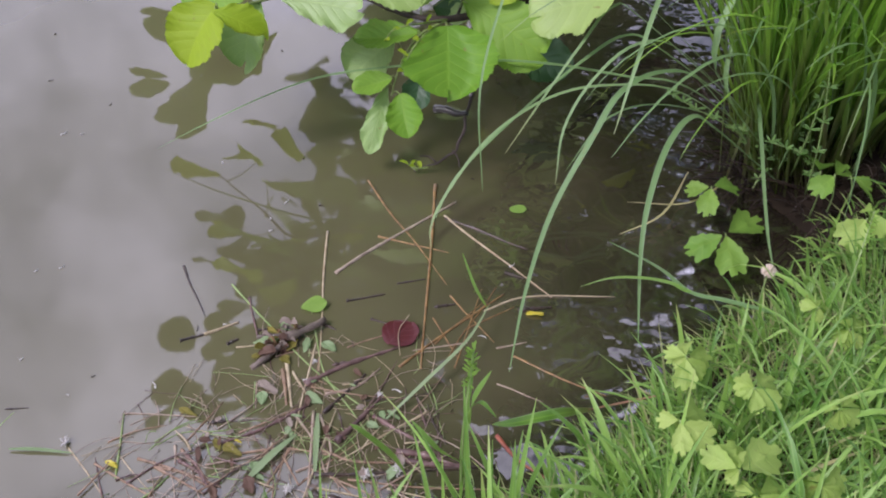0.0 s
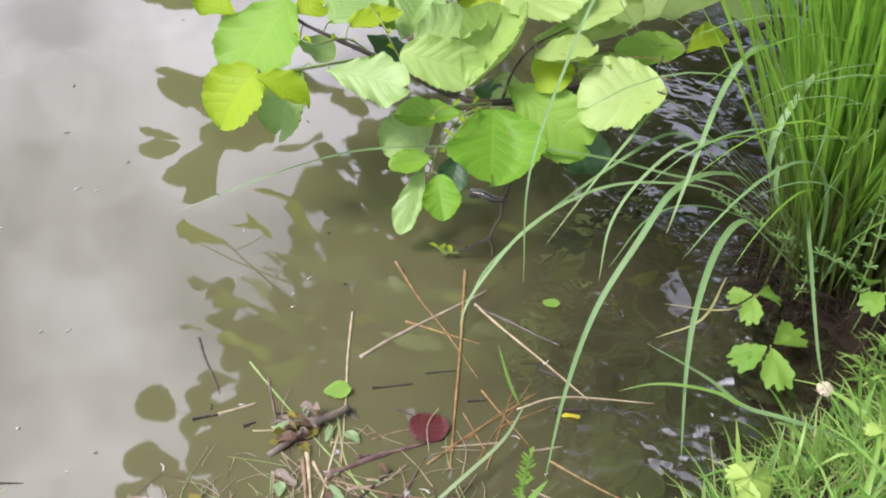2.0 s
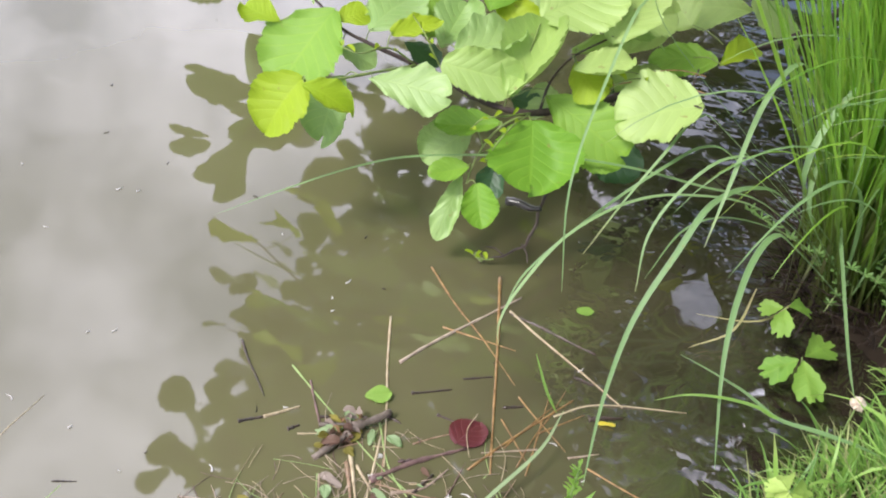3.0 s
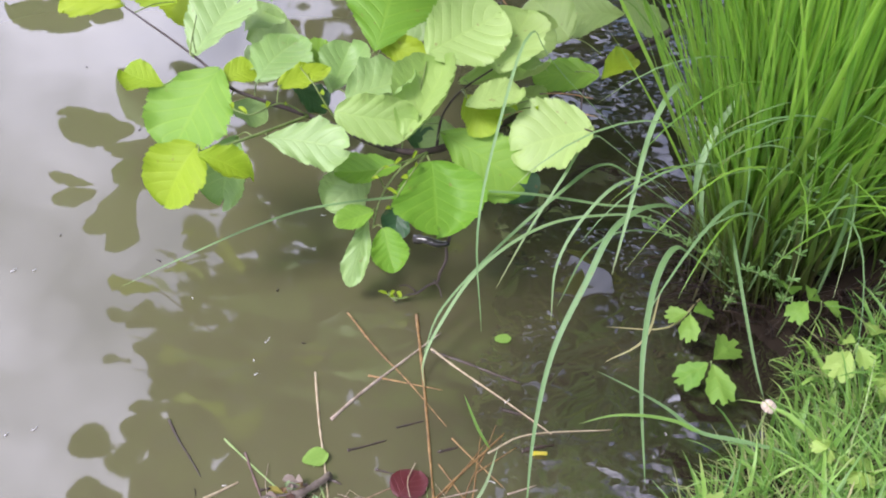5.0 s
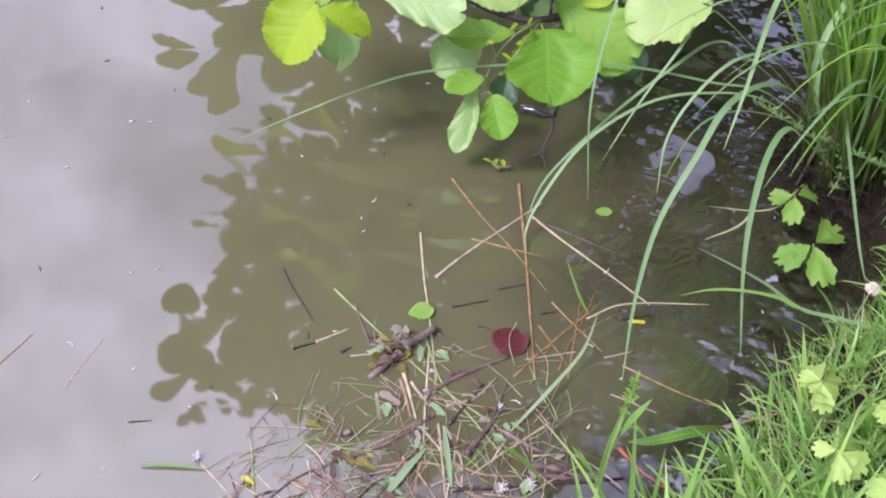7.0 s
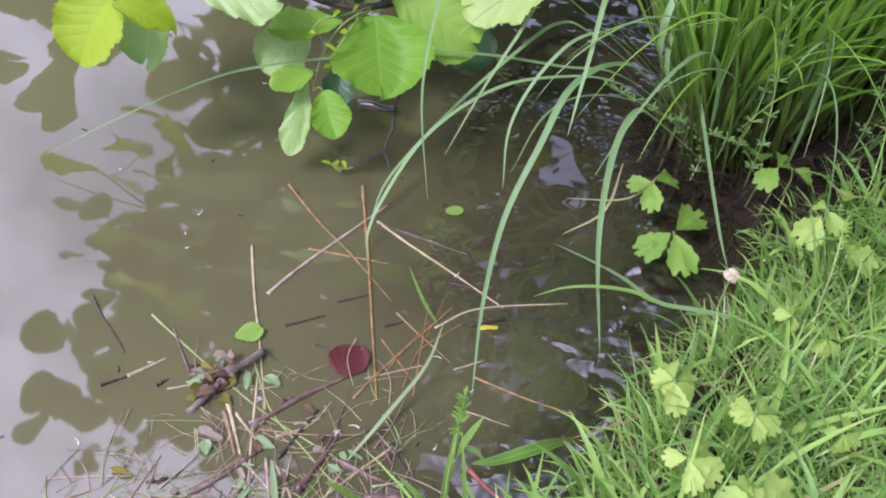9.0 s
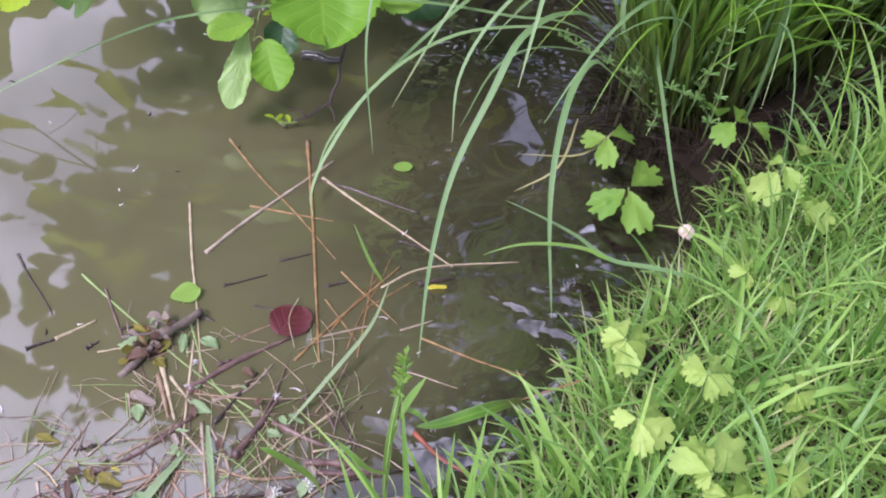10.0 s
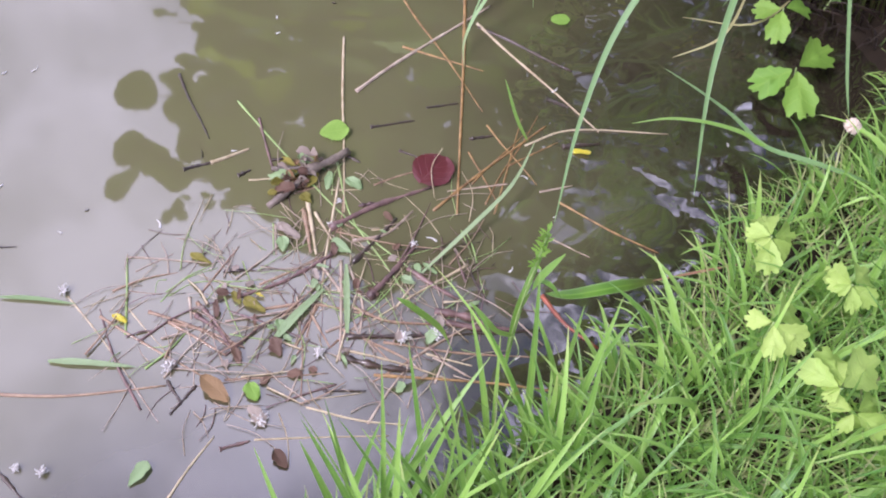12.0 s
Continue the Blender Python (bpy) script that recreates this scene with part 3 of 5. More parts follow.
def lawn(count, area, lo, hi, wlo, whi):
    root = scatter(count, *area, near_bank)
    d = inland(root[:, 0], root[:, 1])
    heading = rng.uniform(0, 2 * math.pi, count)
    out = d < 0.07
    heading[out] = rng.normal(-1.2, 0.9, out.sum())
    length = rng.uniform(lo, hi, count) * (0.46 + 0.54 * np.minimum(1, d / 0.11))
    lean = np.abs(rng.normal(0.25, 0.25, count))
    curve = np.abs(rng.normal(1.25, 0.8, count))
    return blade_field(root, heading, length, lean, curve, rng.uniform(wlo, whi, count))


short = lawn(17000, (-0.1, 1.25, 0.1, 1.35), 0.04, 0.12, 0.0011, 0.0030)
tall = lawn(2400, (-0.05, 1.1, 0.15, 1.15), 0.08, 0.18, 0.0026, 0.0058)
broad = lawn(170, (0.09, 0.9, 0.18, 1.0), 0.09, 0.17, 0.0052, 0.0080)
rest = lawn(15000, (-2.5, 3.0, -2.5, 3.5), 0.08, 0.2, 0.005, 0.010)


def shore_tufts(count):
    """Tall blades at the foot of the bank that lean out over the water."""
    root = scatter(count, -0.02, 0.17, 0.2, 0.45, lambda x, y: (inland(x, y) > -0.012) & (inland(x, y) < 0.07))
    root[:, 2] = np.maximum(root[:, 2], -0.004)
    return blade_field(root, rng.normal(-0.5, 0.8, count), rng.uniform(0.08, 0.22, count), np.abs(rng.normal(0.2, 0.2, count)),
                       np.abs(rng.normal(0.5, 0.4, count)), rng.uniform(0.0035, 0.0075, count), rows=8)


for field, label in ((short, "short dense bright green bank grass"), (tall, "longer green grass blades on the bank"), (broad, "broad green grass blades on the bank"), (rest, "green grass further along the bank"),
                     (shore_tufts(80), "tall grass blades leaning out from the shore")):
    tagged(part("grass", field_mass(*field), GRASS), label, "grass", kind="stuff")


def thatch(count):
    root = scatter(count, -0.05, 1.1, 0.15, 1.2, lambda x, y: near_bank(x, y) & (inland(x, y) > 0.03))
    return blade_field(root, rng.uniform(0, 6.28, count), rng.uniform(0.04, 0.11, count), rng.uniform(0.7, 1.35, count), rng.uniform(0, 0.5, count), rng.uniform(0.0012, 0.003, count), rows=4)


tagged(part("dead_grass", field_mass(*thatch(4600)), THATCH), "pale dead grass thatch between the green blades", "dead grass", kind="stuff")


# ---- sedge tussock ----
def sedge_tussock():
    top = thing("sedge_tussock", (0, 0, 0), "tall green sedge tussock with arching blades at the water", "grass tussock")
    n = 1150
    # shoots stand in small bunches with dark gaps between
    ca, cr = rng.uniform(0, 2 * math.pi, 30), np.sqrt(rng.uniform(0, 1, 30))
    pick = rng.integers(0, 30, n)
    bx, by = cr[pick] * np.cos(ca[pick]) + rng.normal(0, 0.07, n), cr[pick] * np.sin(ca[pick]) + rng.normal(0, 0.08, n)
    by = np.where(by < 0, 0.65 * by, by)
    a, r = np.arctan2(by, bx), np.hypot(bx, by)
    root = np.column_stack([TUFT[0] + 0.20 * bx, TUFT[1] + 0.13 * by, np.full(n, 0.02)])
    root[:, 2] = np.maximum(ground_height(root[:, 0], root[:, 1]) - 0.01, 0.0)
    out = np.arctan2(np.cos(a), np.sin(a))
    heading = out + rng.normal(0, 1.5, n) + 0.8 * np.sin(7.0 * pick)
    length = rng.uniform(0.30, 0.84, n)
    lean = 0.02 + np.abs(rng.normal(0.08, 0.11, n)) + 0.15 * rng.uniform(0, 1, 30)[pick]
    # most stand, some bow over, a few are snapped or hang right down
    curve = np.abs(rng.normal(0.12, 0.22, n)) + 0.08 * r
    kind = rng.uniform(0, 1, n)
    bowed = (kind < 0.36) & (np.sin(heading) > -0.7)
    curve[bowed] += rng.uniform(0.4, 1.5, bowed.sum())
    hung = (kind > 0.93) & (np.sin(heading) > -0.3)
    curve[hung] += rng.uniform(1.5, 2.6, hung.sum())
    length[hung] *= 0.8
    # those towards the open side keep clear of the water in front
    front = np.cos(heading) < -0.3
    curve[front] *= 0.6
    lean[front] *= 0.7
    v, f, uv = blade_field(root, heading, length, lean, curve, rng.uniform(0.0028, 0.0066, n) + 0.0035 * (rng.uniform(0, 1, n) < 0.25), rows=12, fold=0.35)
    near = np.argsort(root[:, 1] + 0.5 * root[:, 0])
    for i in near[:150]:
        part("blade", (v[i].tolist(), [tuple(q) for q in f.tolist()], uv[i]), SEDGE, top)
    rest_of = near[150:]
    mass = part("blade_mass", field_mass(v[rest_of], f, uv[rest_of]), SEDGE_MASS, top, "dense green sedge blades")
    mass["kind"] = "stuff"
    # the outermost shoots lean out over the water
    k = 130
    root = np.column_stack([rng.uniform(0.40, 0.50, k), rng.uniform(1.00, 1.14, k), np.full(k, 0.02)])
    v, f, uv = blade_field(root, rng.normal(-1.3, 0.5, k), rng.uniform(0.36, 0.80, k), np.abs(rng.normal(0.24, 0.12, k)), np.abs(rng.normal(0.10, 0.20, k)), rng.uniform(0.0036, 0.0082, k), rows=12, fold=0.35)
    for i in range(k):
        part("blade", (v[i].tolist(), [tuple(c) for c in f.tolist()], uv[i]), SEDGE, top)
    # long limp blades that arch over on all sides
    k = 120
    a, q = rng.uniform(0, 2 * math.pi, k), np.sqrt(rng.uniform(0, 1, k))
    root = np.column_stack([TUFT[0] + 0.19 * q * np.cos(a), TUFT[1] + 0.12 * q * np.sin(a), np.full(k, 0.06)])
    way = rng.uniform(0.7, 4.3, k)
    v, f, uv = blade_field(root, way, rng.uniform(0.34, 0.66, k), rng.uniform(0.05, 0.35, k), rng.uniform(1.0, 2.5, k), rng.uniform(0.0028, 0.0062, k), rows=14, fold=0.35)
    for i in range(k):
        part("blade", (v[i].tolist(), [tuple(c) for c in f.tolist()], uv[i]), ARCH if i % 3 else SEDGE, top)
    # dead brown leaf bases round the foot, coloured near black for its shade
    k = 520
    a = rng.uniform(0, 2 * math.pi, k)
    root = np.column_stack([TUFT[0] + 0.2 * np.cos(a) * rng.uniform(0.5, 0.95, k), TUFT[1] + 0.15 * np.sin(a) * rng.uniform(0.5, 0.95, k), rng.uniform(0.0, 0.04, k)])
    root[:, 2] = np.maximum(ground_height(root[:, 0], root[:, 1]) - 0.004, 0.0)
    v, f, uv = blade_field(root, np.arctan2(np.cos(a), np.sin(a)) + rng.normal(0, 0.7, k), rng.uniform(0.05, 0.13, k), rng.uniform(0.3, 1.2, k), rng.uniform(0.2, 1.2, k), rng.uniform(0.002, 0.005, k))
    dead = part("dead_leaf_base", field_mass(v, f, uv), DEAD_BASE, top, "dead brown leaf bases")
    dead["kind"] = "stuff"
    return top


TUSSOCK = sedge_tussock()


def arching_blade(width, *points, material=ARCH, twist=0.0):
    part("arching_blade", ribbon(points, width * 0.68, steps=5, fold=0.3, twist=twist, taper=1.2), material, TUSSOCK)


arching_blade(0.0118, (0.42, 1.04, 0.03), (0.310, 1.007, 0.170), (0.256, 0.981, 0.200), (0.206, 0.925, 0.200), (0.178, 0.870, 0.160), (0.147, 0.808, 0.100), (0.132, 0.724, 0.050), (0.129, 0.636, 0.005))
arching_blade(0.0118, (0.44, 1.01, 0.03), (0.329, 0.977, 0.130), (0.296, 0.965, 0.150), (0.270, 0.910, 0.140), (0.256, 0.837, 0.110), (0.256, 0.780, 0.070), (0.267, 0.701, 0.010))
arching_blade(0.0075, (0.42, 1.08, 0.03), (0.290, 1.047, 0.130), (0.192, 1.014, 0.150), (0.118, 0.982, 0.140), (0.051, 0.935, 0.100), (0.009, 0.873, 0.050), (-0.004, 0.839, 0.020), (0.002, 0.815, 0.002))
arching_blade(0.0085, (0.42, 1.10, 0.03), (0.296, 1.080, 0.120), (0.211, 1.056, 0.140), (0.108, 1.047, 0.150), (0.009, 1.030, 0.150), (-0.153, 0.997, 0.130), (-0.237, 0.965, 0.110), (-0.338, 0.935, 0.060), (-0.414, 0.918, 0.015))
arching_blade(0.0070, (0.42, 1.10, 0.04), (0.278, 1.028, 0.200), (0.217, 0.986, 0.230), (0.172, 0.946, 0.200), (0.145, 0.907, 0.150), (0.145, 0.859, 0.100))
arching_blade(0.0105, (0.44, 1.12, 0.04), (0.308, 1.092, 0.280), (0.269, 1.061, 0.330), (0.237, 1.004, 0.300), (0.217, 0.920, 0.240), (0.204, 0.865, 0.180))
arching_blade(0.0065, (0.42, 1.12, 0.04), (0.223, 1.101, 0.200), (0.180, 1.088, 0.220), (0.147, 1.032, 0.190), (0.111, 0.980, 0.140), (0.076, 0.907, 0.100))
arching_blade(0.0080, (0.42, 1.12, 0.04), (0.256, 1.097, 0.160), (0.204, 1.092, 0.180), (0.152, 1.047, 0.160), (0.079, 0.993, 0.100), (0.013, 0.925, 0.040), (-0.005, 0.873, 0.005))
arching_blade(0.0055, (0.42, 1.14, 0.04), (0.135, 1.101, 0.300), (0.081, 1.093, 0.360), (0.053, 0.993, 0.280), (0.042, 0.892, 0.200), (0.061, 0.827, 0.100))
arching_blade(0.0120, (0.46, 1.06, 0.04), (0.315, 0.993, 0.200), (0.333, 1.052, 0.300), (0.387, 1.073, 0.340), (0.444, 1.056, 0.330), (0.508, 0.992, 0.300))
arching_blade(0.0090, (0.44, 1.03, 0.04), (0.343, 1.014, 0.150), (0.335, 1.059, 0.200), (0.347, 1.065, 0.210))
arching_blade(0.0070, (0.46, 1.04, 0.04), (0.387, 1.036, 0.140), (0.388, 0.955, 0.120), (0.400, 0.852, 0.080), (0.410, 0.810, 0.060))
arching_blade(0.0048, (0.42, 1.12, 0.04), (0.275, 1.063, 0.100), (0.197, 0.986, 0.120), (0.154, 0.889, 0.100))


# ---- alder over the water ----
ALDER_TREE = thing("alder_tree", (1.5, 2.7, 0.0), "young alder with round green leaves overhanging the water", "tree")


def of_alder(name, geometry, material, label=""):
    ob = part(name, geometry, material, ALDER_TREE, label)
    ob.matrix_parent_inverse = Matrix.Translation((-1.5, -2.7, 0))
    return ob


wood = random.Random(3)
g0 = float(ground_height(1.5, 2.7))
of_alder("trunk", tube([(1.5, 2.7, g0 - 0.1), (1.45, 2.72, 1.0), (1.5, 2.75, 2.2), (1.42, 2.8, 3.4)], 0.09, 0.03, 12, 6, 0.05, wood), BARK)
of_alder("branch", tube([(1.47, 2.71, 0.55), (1.0, 2.3, 0.5), (0.6, 1.85, 0.36), (0.40, 1.58, 0.20), (0.253, 1.517, 0.120), (0.128, 1.301, 0.150), (0.051, 1.165, 0.170), (-0.030, 1.062, 0.190), (-0.089, 1.046, 0.200), (-0.144, 1.059, 0.210), (-0.190, 1.067, 0.220), (-0.255, 1.061, 0.240), (-0.298, 1.069, 0.250), (-0.351, 1.115, 0.260), (-0.474, 1.210, 0.270)], 0.0085, 0.0011, 8, 6, 0.12, wood), BARK, "thin dark brown alder branch")


STEMS = [Vector(p) for p in spline([(0.230, 1.395, 0.200), (0.120, 1.228, 0.200), (0.050, 1.139, 0.190), (-0.030, 1.062, 0.190), (-0.089, 1.046, 0.200), (-0.190, 1.067, 0.220), (-0.298, 1.069, 0.250), (-0.351, 1.115, 0.260), (-0.474, 1.210, 0.270)], 8)]


def twig(r, *points, material=TWIG):
    STEMS.extend(Vector(p) for p in spline(points, 4))
    of_alder("twig", tube(list(points), r, r * 0.55, 6, 4, 0.15, wood), material)


twig(0.0022, (-0.190, 1.067, 0.220), (-0.223, 1.014, 0.230), (-0.266, 0.961, 0.235), (-0.298, 0.939, 0.235))
twig(0.0018, (-0.144, 1.059, 0.210), (-0.146, 1.114, 0.230), (-0.118, 1.182, 0.250), (-0.097, 1.335, 0.270))
twig(0.0018, (-0.030, 1.062, 0.190), (-0.063, 1.028, 0.180), (-0.085, 1.016, 0.140), (-0.091, 0.986, 0.110))
twig(0.0022, (-0.020, 1.071, 0.190), (-0.018, 1.137, 0.200), (0.004, 1.143, 0.240), (0.047, 1.182, 0.260), material=BARK)
twig(0.0018, (-0.089, 1.046, 0.200), (-0.063, 1.072, 0.210), (-0.052, 1.090, 0.240), (-0.046, 1.160, 0.280))
twig(0.0020, (0.050, 1.139, 0.190), (0.083, 1.133, 0.180), (0.132, 1.124, 0.220), (0.182, 1.077, 0.240), material=BARK)
twig(0.0016, (-0.034, 1.061, 0.190), (-0.027, 1.034, 0.195), (-0.023, 1.013, 0.200))
twig(0.0016, (-0.351, 1.115, 0.260), (-0.358, 1.120, 0.265), (-0.368, 1.191, 0.280))
# a broken black stub with a bare twig hanging into the water
twig(0.0062, (-0.036, 1.008, 0.082), (-0.020, 1.004, 0.086), (-0.004, 1.000, 0.085), (0.012, 1.000, 0.088), material=STUB)
twig(0.0022, (0.010, 1.000, 0.088), (0.020, 1.050, 0.140), (0.024, 1.105, 0.183), material=BARK)
twig(0.0024, (0.008, 0.998, 0.084), (0.010, 0.986, 0.070), (0.004, 0.975, 0.056), (0.002, 0.970, 0.045), (-0.010, 0.974, 0.032), (-0.024, 0.969, 0.020), (-0.036, 0.971, 0.013), (-0.055, 0.962, 0.006), material=BARK)
twig(0.0016, (-0.026, 0.972, 0.020), (-0.038, 0.982, 0.020), (-0.050, 0.978, 0.022), material=BARK)
twig(0.0016, (-0.003, 0.971, 0.046), (0.006, 0.966, 0.036), (0.010, 0.955, 0.030), material=BARK)
twig(0.0022, (-0.050, 0.963, 0.008), (-0.060, 0.968, 0.010), (-0.062, 0.974, 0.012))

leaf_rng = random.Random(11)


def alder_leaf(foot, tip, width, kind, face=-0.55):
    foot, tip = Vector(foot), Vector(tip)
    length = (tip - foot).length
    normal = Vector((leaf_rng.uniform(-0.45, 0.45), face + leaf_rng.uniform(-0.35, 0.35), 0.84))
    shape = alder_shape(length * 1.06, width * 1.08, leaf_rng)
    ob = of_alder("leaf", set_between(shape, foot, tip, normal), ALDER[kind])
    # the stalk runs back to the nearest stem
    near = min(STEMS, key=lambda q: (q - foot).length)
    if 0.006 < (near - foot).length < 0.09:
        mid = (near + foot) / 2 + Vector((0, 0, 0.006))
        stalk = part("leaf_stalk", tube([tuple(near), tuple(mid), tuple(foot + (tip - foot) * 0.04)], 0.0009, 0.0007, 5, 4), TWIG, ob)
        stalk.matrix_parent_inverse = Matrix.Identity(4)


alder_leaf((-0.479, 1.214, 0.270), (-0.563, 1.229, 0.280), 0.078, "y")
alder_leaf((-0.424, 1.404, 0.290), (-0.406, 1.294, 0.218), 0.125, "y")
alder_leaf((-0.368, 1.167, 0.230), (-0.332, 1.250, 0.284), 0.101, "m")
alder_leaf((-0.373, 1.050, 0.250), (-0.429, 1.057, 0.255), 0.047, "y")
alder_leaf((-0.307, 1.072, 0.270), (-0.345, 0.987, 0.214), 0.106, "g")
alder_leaf((-0.303, 1.065, 0.260), (-0.270, 1.086, 0.274), 0.040, "y")
alder_leaf((-0.306, 0.954, 0.230), (-0.338, 0.899, 0.194), 0.074, "y")
alder_leaf((-0.296, 0.923, 0.240), (-0.237, 0.920, 0.238), 0.056, "y")
alder_leaf((-0.274, 1.014, 0.210), (-0.287, 0.943, 0.164), 0.065, "m")
alder_leaf((-0.231, 0.989, 0.230), (-0.134, 0.994, 0.233), 0.071, "m")
alder_leaf((-0.274, 1.138, 0.220), (-0.242, 1.208, 0.266), 0.089, "m")
alder_leaf((-0.232, 1.083, 0.250), (-0.176, 1.114, 0.270), 0.041, "y")
alder_leaf((-0.172, 1.133, 0.220), (-0.158, 1.194, 0.260), 0.060, "m")
alder_leaf((-0.142, 1.085, 0.240), (-0.070, 1.129, 0.269), 0.070, "m")
alder_leaf((-0.119, 1.173, 0.270), (-0.098, 1.292, 0.348), 0.128, "g")
alder_leaf((-0.046, 1.160, 0.280), (0.035, 1.222, 0.321), 0.103, "p")
alder_leaf((0.054, 1.172, 0.260), (0.079, 1.257, 0.315), 0.083, "p")
alder_leaf((0.001, 1.181, 0.230), (0.115, 1.210, 0.249), 0.091, "p")
alder_leaf((-0.152, 1.050, 0.240), (-0.056, 1.046, 0.237), 0.065, "p")
alder_leaf((-0.062, 1.045, 0.220), (-0.018, 1.137, 0.280), 0.079, "p")
alder_leaf((0.013, 1.089, 0.250), (0.080, 1.114, 0.267), 0.065, "p")
alder_leaf((0.011, 1.129, 0.240), (0.050, 1.090, 0.214), 0.050, "y")
alder_leaf((-0.015, 1.095, 0.200), (0.095, 1.052, 0.172), 0.086, "g")
alder_leaf((0.178, 1.085, 0.240), (0.084, 1.062, 0.215), 0.095, "p")
alder_leaf((-0.023, 1.017, 0.203), (-0.004, 0.942, 0.152), 0.103, "g")
alder_leaf((-0.064, 1.036, 0.180), (-0.140, 1.015, 0.166), 0.053, "g")
alder_leaf((-0.104, 1.064, 0.150), (-0.150, 1.014, 0.117), 0.066, "m")
alder_leaf((-0.101, 1.005, 0.110), (-0.108, 0.937, 0.065), 0.039, "m")
alder_leaf((-0.075, 0.976, 0.120), (-0.059, 0.932, 0.091), 0.044, "g")
alder_leaf((-0.093, 0.996, 0.130), (-0.136, 0.976, 0.117), 0.033, "g")
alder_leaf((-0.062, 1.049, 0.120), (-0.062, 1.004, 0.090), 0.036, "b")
alder_leaf((0.207, 1.309, 0.200), (0.117, 1.305, 0.197), 0.055, "g")
alder_leaf((0.210, 1.277, 0.210), (0.253, 1.324, 0.241), 0.044, "y")
alder_leaf((0.262, 1.528, 0.200), (0.162, 1.527, 0.200), 0.076, "p")
alder_leaf((0.270, 1.604, 0.190), (0.358, 1.568, 0.166), 0.088, "p")
alder_leaf((-0.123, 1.208, 0.270), (-0.049, 1.182, 0.253), 0.042, "y")
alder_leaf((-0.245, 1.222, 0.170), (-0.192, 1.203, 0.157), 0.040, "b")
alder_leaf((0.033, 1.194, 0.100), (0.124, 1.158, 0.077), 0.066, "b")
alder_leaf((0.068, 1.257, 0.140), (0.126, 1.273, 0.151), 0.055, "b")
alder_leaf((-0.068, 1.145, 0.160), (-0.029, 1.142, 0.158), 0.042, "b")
alder_leaf((-0.237, 1.266, 0.200), (-0.317, 1.281, 0.210), 0.073, "m")
alder_leaf((-0.306, 1.385, 0.220), (-0.253, 1.436, 0.253), 0.089, "m")
alder_leaf((-0.161, 1.215, 0.200), (-0.230, 1.230, 0.210), 0.066, "g")
alder_leaf((-0.054, 1.462, 0.240), (-0.098, 1.394, 0.195), 0.079, "m")
alder_leaf((-0.081, 1.236, 0.200), (-0.122, 1.185, 0.166), 0.070, "m")
alder_leaf((0.064, 1.329, 0.220), (0.131, 1.362, 0.242), 0.075, "p")
alder_leaf((0.077, 1.456, 0.240), (0.035, 1.497, 0.267), 0.080, "p")
alder_leaf((0.030, 1.241, 0.250), (-0.023, 1.266, 0.266), 0.070, "p")
alder_leaf((-0.319, 1.257, 0.230), (-0.287, 1.302, 0.259), 0.064, "m")
alder_leaf((0.064, 1.241, 0.180), (0.125, 1.217, 0.164), 0.071, "p")
alder_leaf((-0.294, 1.064, 0.220), (-0.249, 1.062, 0.219), 0.048, "m")
alder_leaf((-0.418, 1.260, 0.260), (-0.477, 1.293, 0.282), 0.074, "y")
alder_leaf((0.166, 1.418, 0.200), (0.105, 1.473, 0.236), 0.090, "p")
alder_leaf((0.013, 1.133, 0.170), (-0.043, 1.134, 0.171), 0.050, "m")
alder_leaf((-0.122, 1.069, 0.190), (-0.097, 1.100, 0.210), 0.048, "p")
alder_leaf((-0.180, 1.389, 0.240), (-0.233, 1.422, 0.262), 0.068, "m")
alder_leaf((0.031, 1.420, 0.250), (-0.020, 1.463, 0.278), 0.078, "y")
def young_shoot(*points):
    """A thin green shoot with folded young leaves and buds."""
    STEMS.extend(Vector(p) for p in spline(points, 3))
    shoot = of_alder("shoot", tube(list(points), 0.0013, 0.0008, 6, 4, 0.1, wood), TWIG)
    line = spline(points, 4)
    for i in range(3, len(line), 3):
        a = leaf_rng.uniform(0, 6.28)
        way = Vector((math.cos(a), math.sin(a), 0.5)).normalized()
        g = leaf_shape(leaf_rng.uniform(0.008, 0.016), leaf_rng.uniform(0.004, 0.007), 8, 4, 0.03, 1.0, 0.2, 0.8, 0.0, leaf_rng)
        bud = part("young_leaf", set_between(g, line[i], Vector(line[i]) + way, (0.1, -0.4, 1)), ALDER["y"], shoot)
        bud.matrix_parent_inverse = Matrix.Identity(4)


young_shoot((-0.036, 0.968, 0.012), (-0.048, 0.963, 0.012), (-0.058, 0.965, 0.013), (-0.064, 0.968, 0.012))
young_shoot((-0.190, 1.067, 0.220), (-0.222, 1.041, 0.250), (-0.246, 0.992, 0.260), (-0.272, 0.999, 0.260))
young_shoot((-0.144, 1.059, 0.210), (-0.166, 1.051, 0.250), (-0.183, 1.062, 0.270), (-0.205, 1.084, 0.280))
young_shoot((-0.030, 1.062, 0.190), (-0.043, 0.988, 0.210), (-0.056, 0.955, 0.200), (-0.067, 0.953, 0.170))
young_shoot((-0.030, 1.062, 0.190), (-0.054, 0.989, 0.220), (-0.080, 0.970, 0.220), (-0.094, 0.972, 0.200))
young_shoot((0.050, 1.132, 0.190), (0.068, 1.090, 0.240), (0.093, 1.101, 0.250), (0.128, 1.120, 0.240))
twig(0.0011, (0.039, 1.137, 0.200), (0.083, 1.105, 0.240), (0.127, 1.108, 0.250), (0.185, 1.099, 0.250), material=STRAW)
twig(0.0011, (0.115, 1.194, 0.220), (0.147, 1.150, 0.250), (0.179, 1.127, 0.260), material=STRAW)
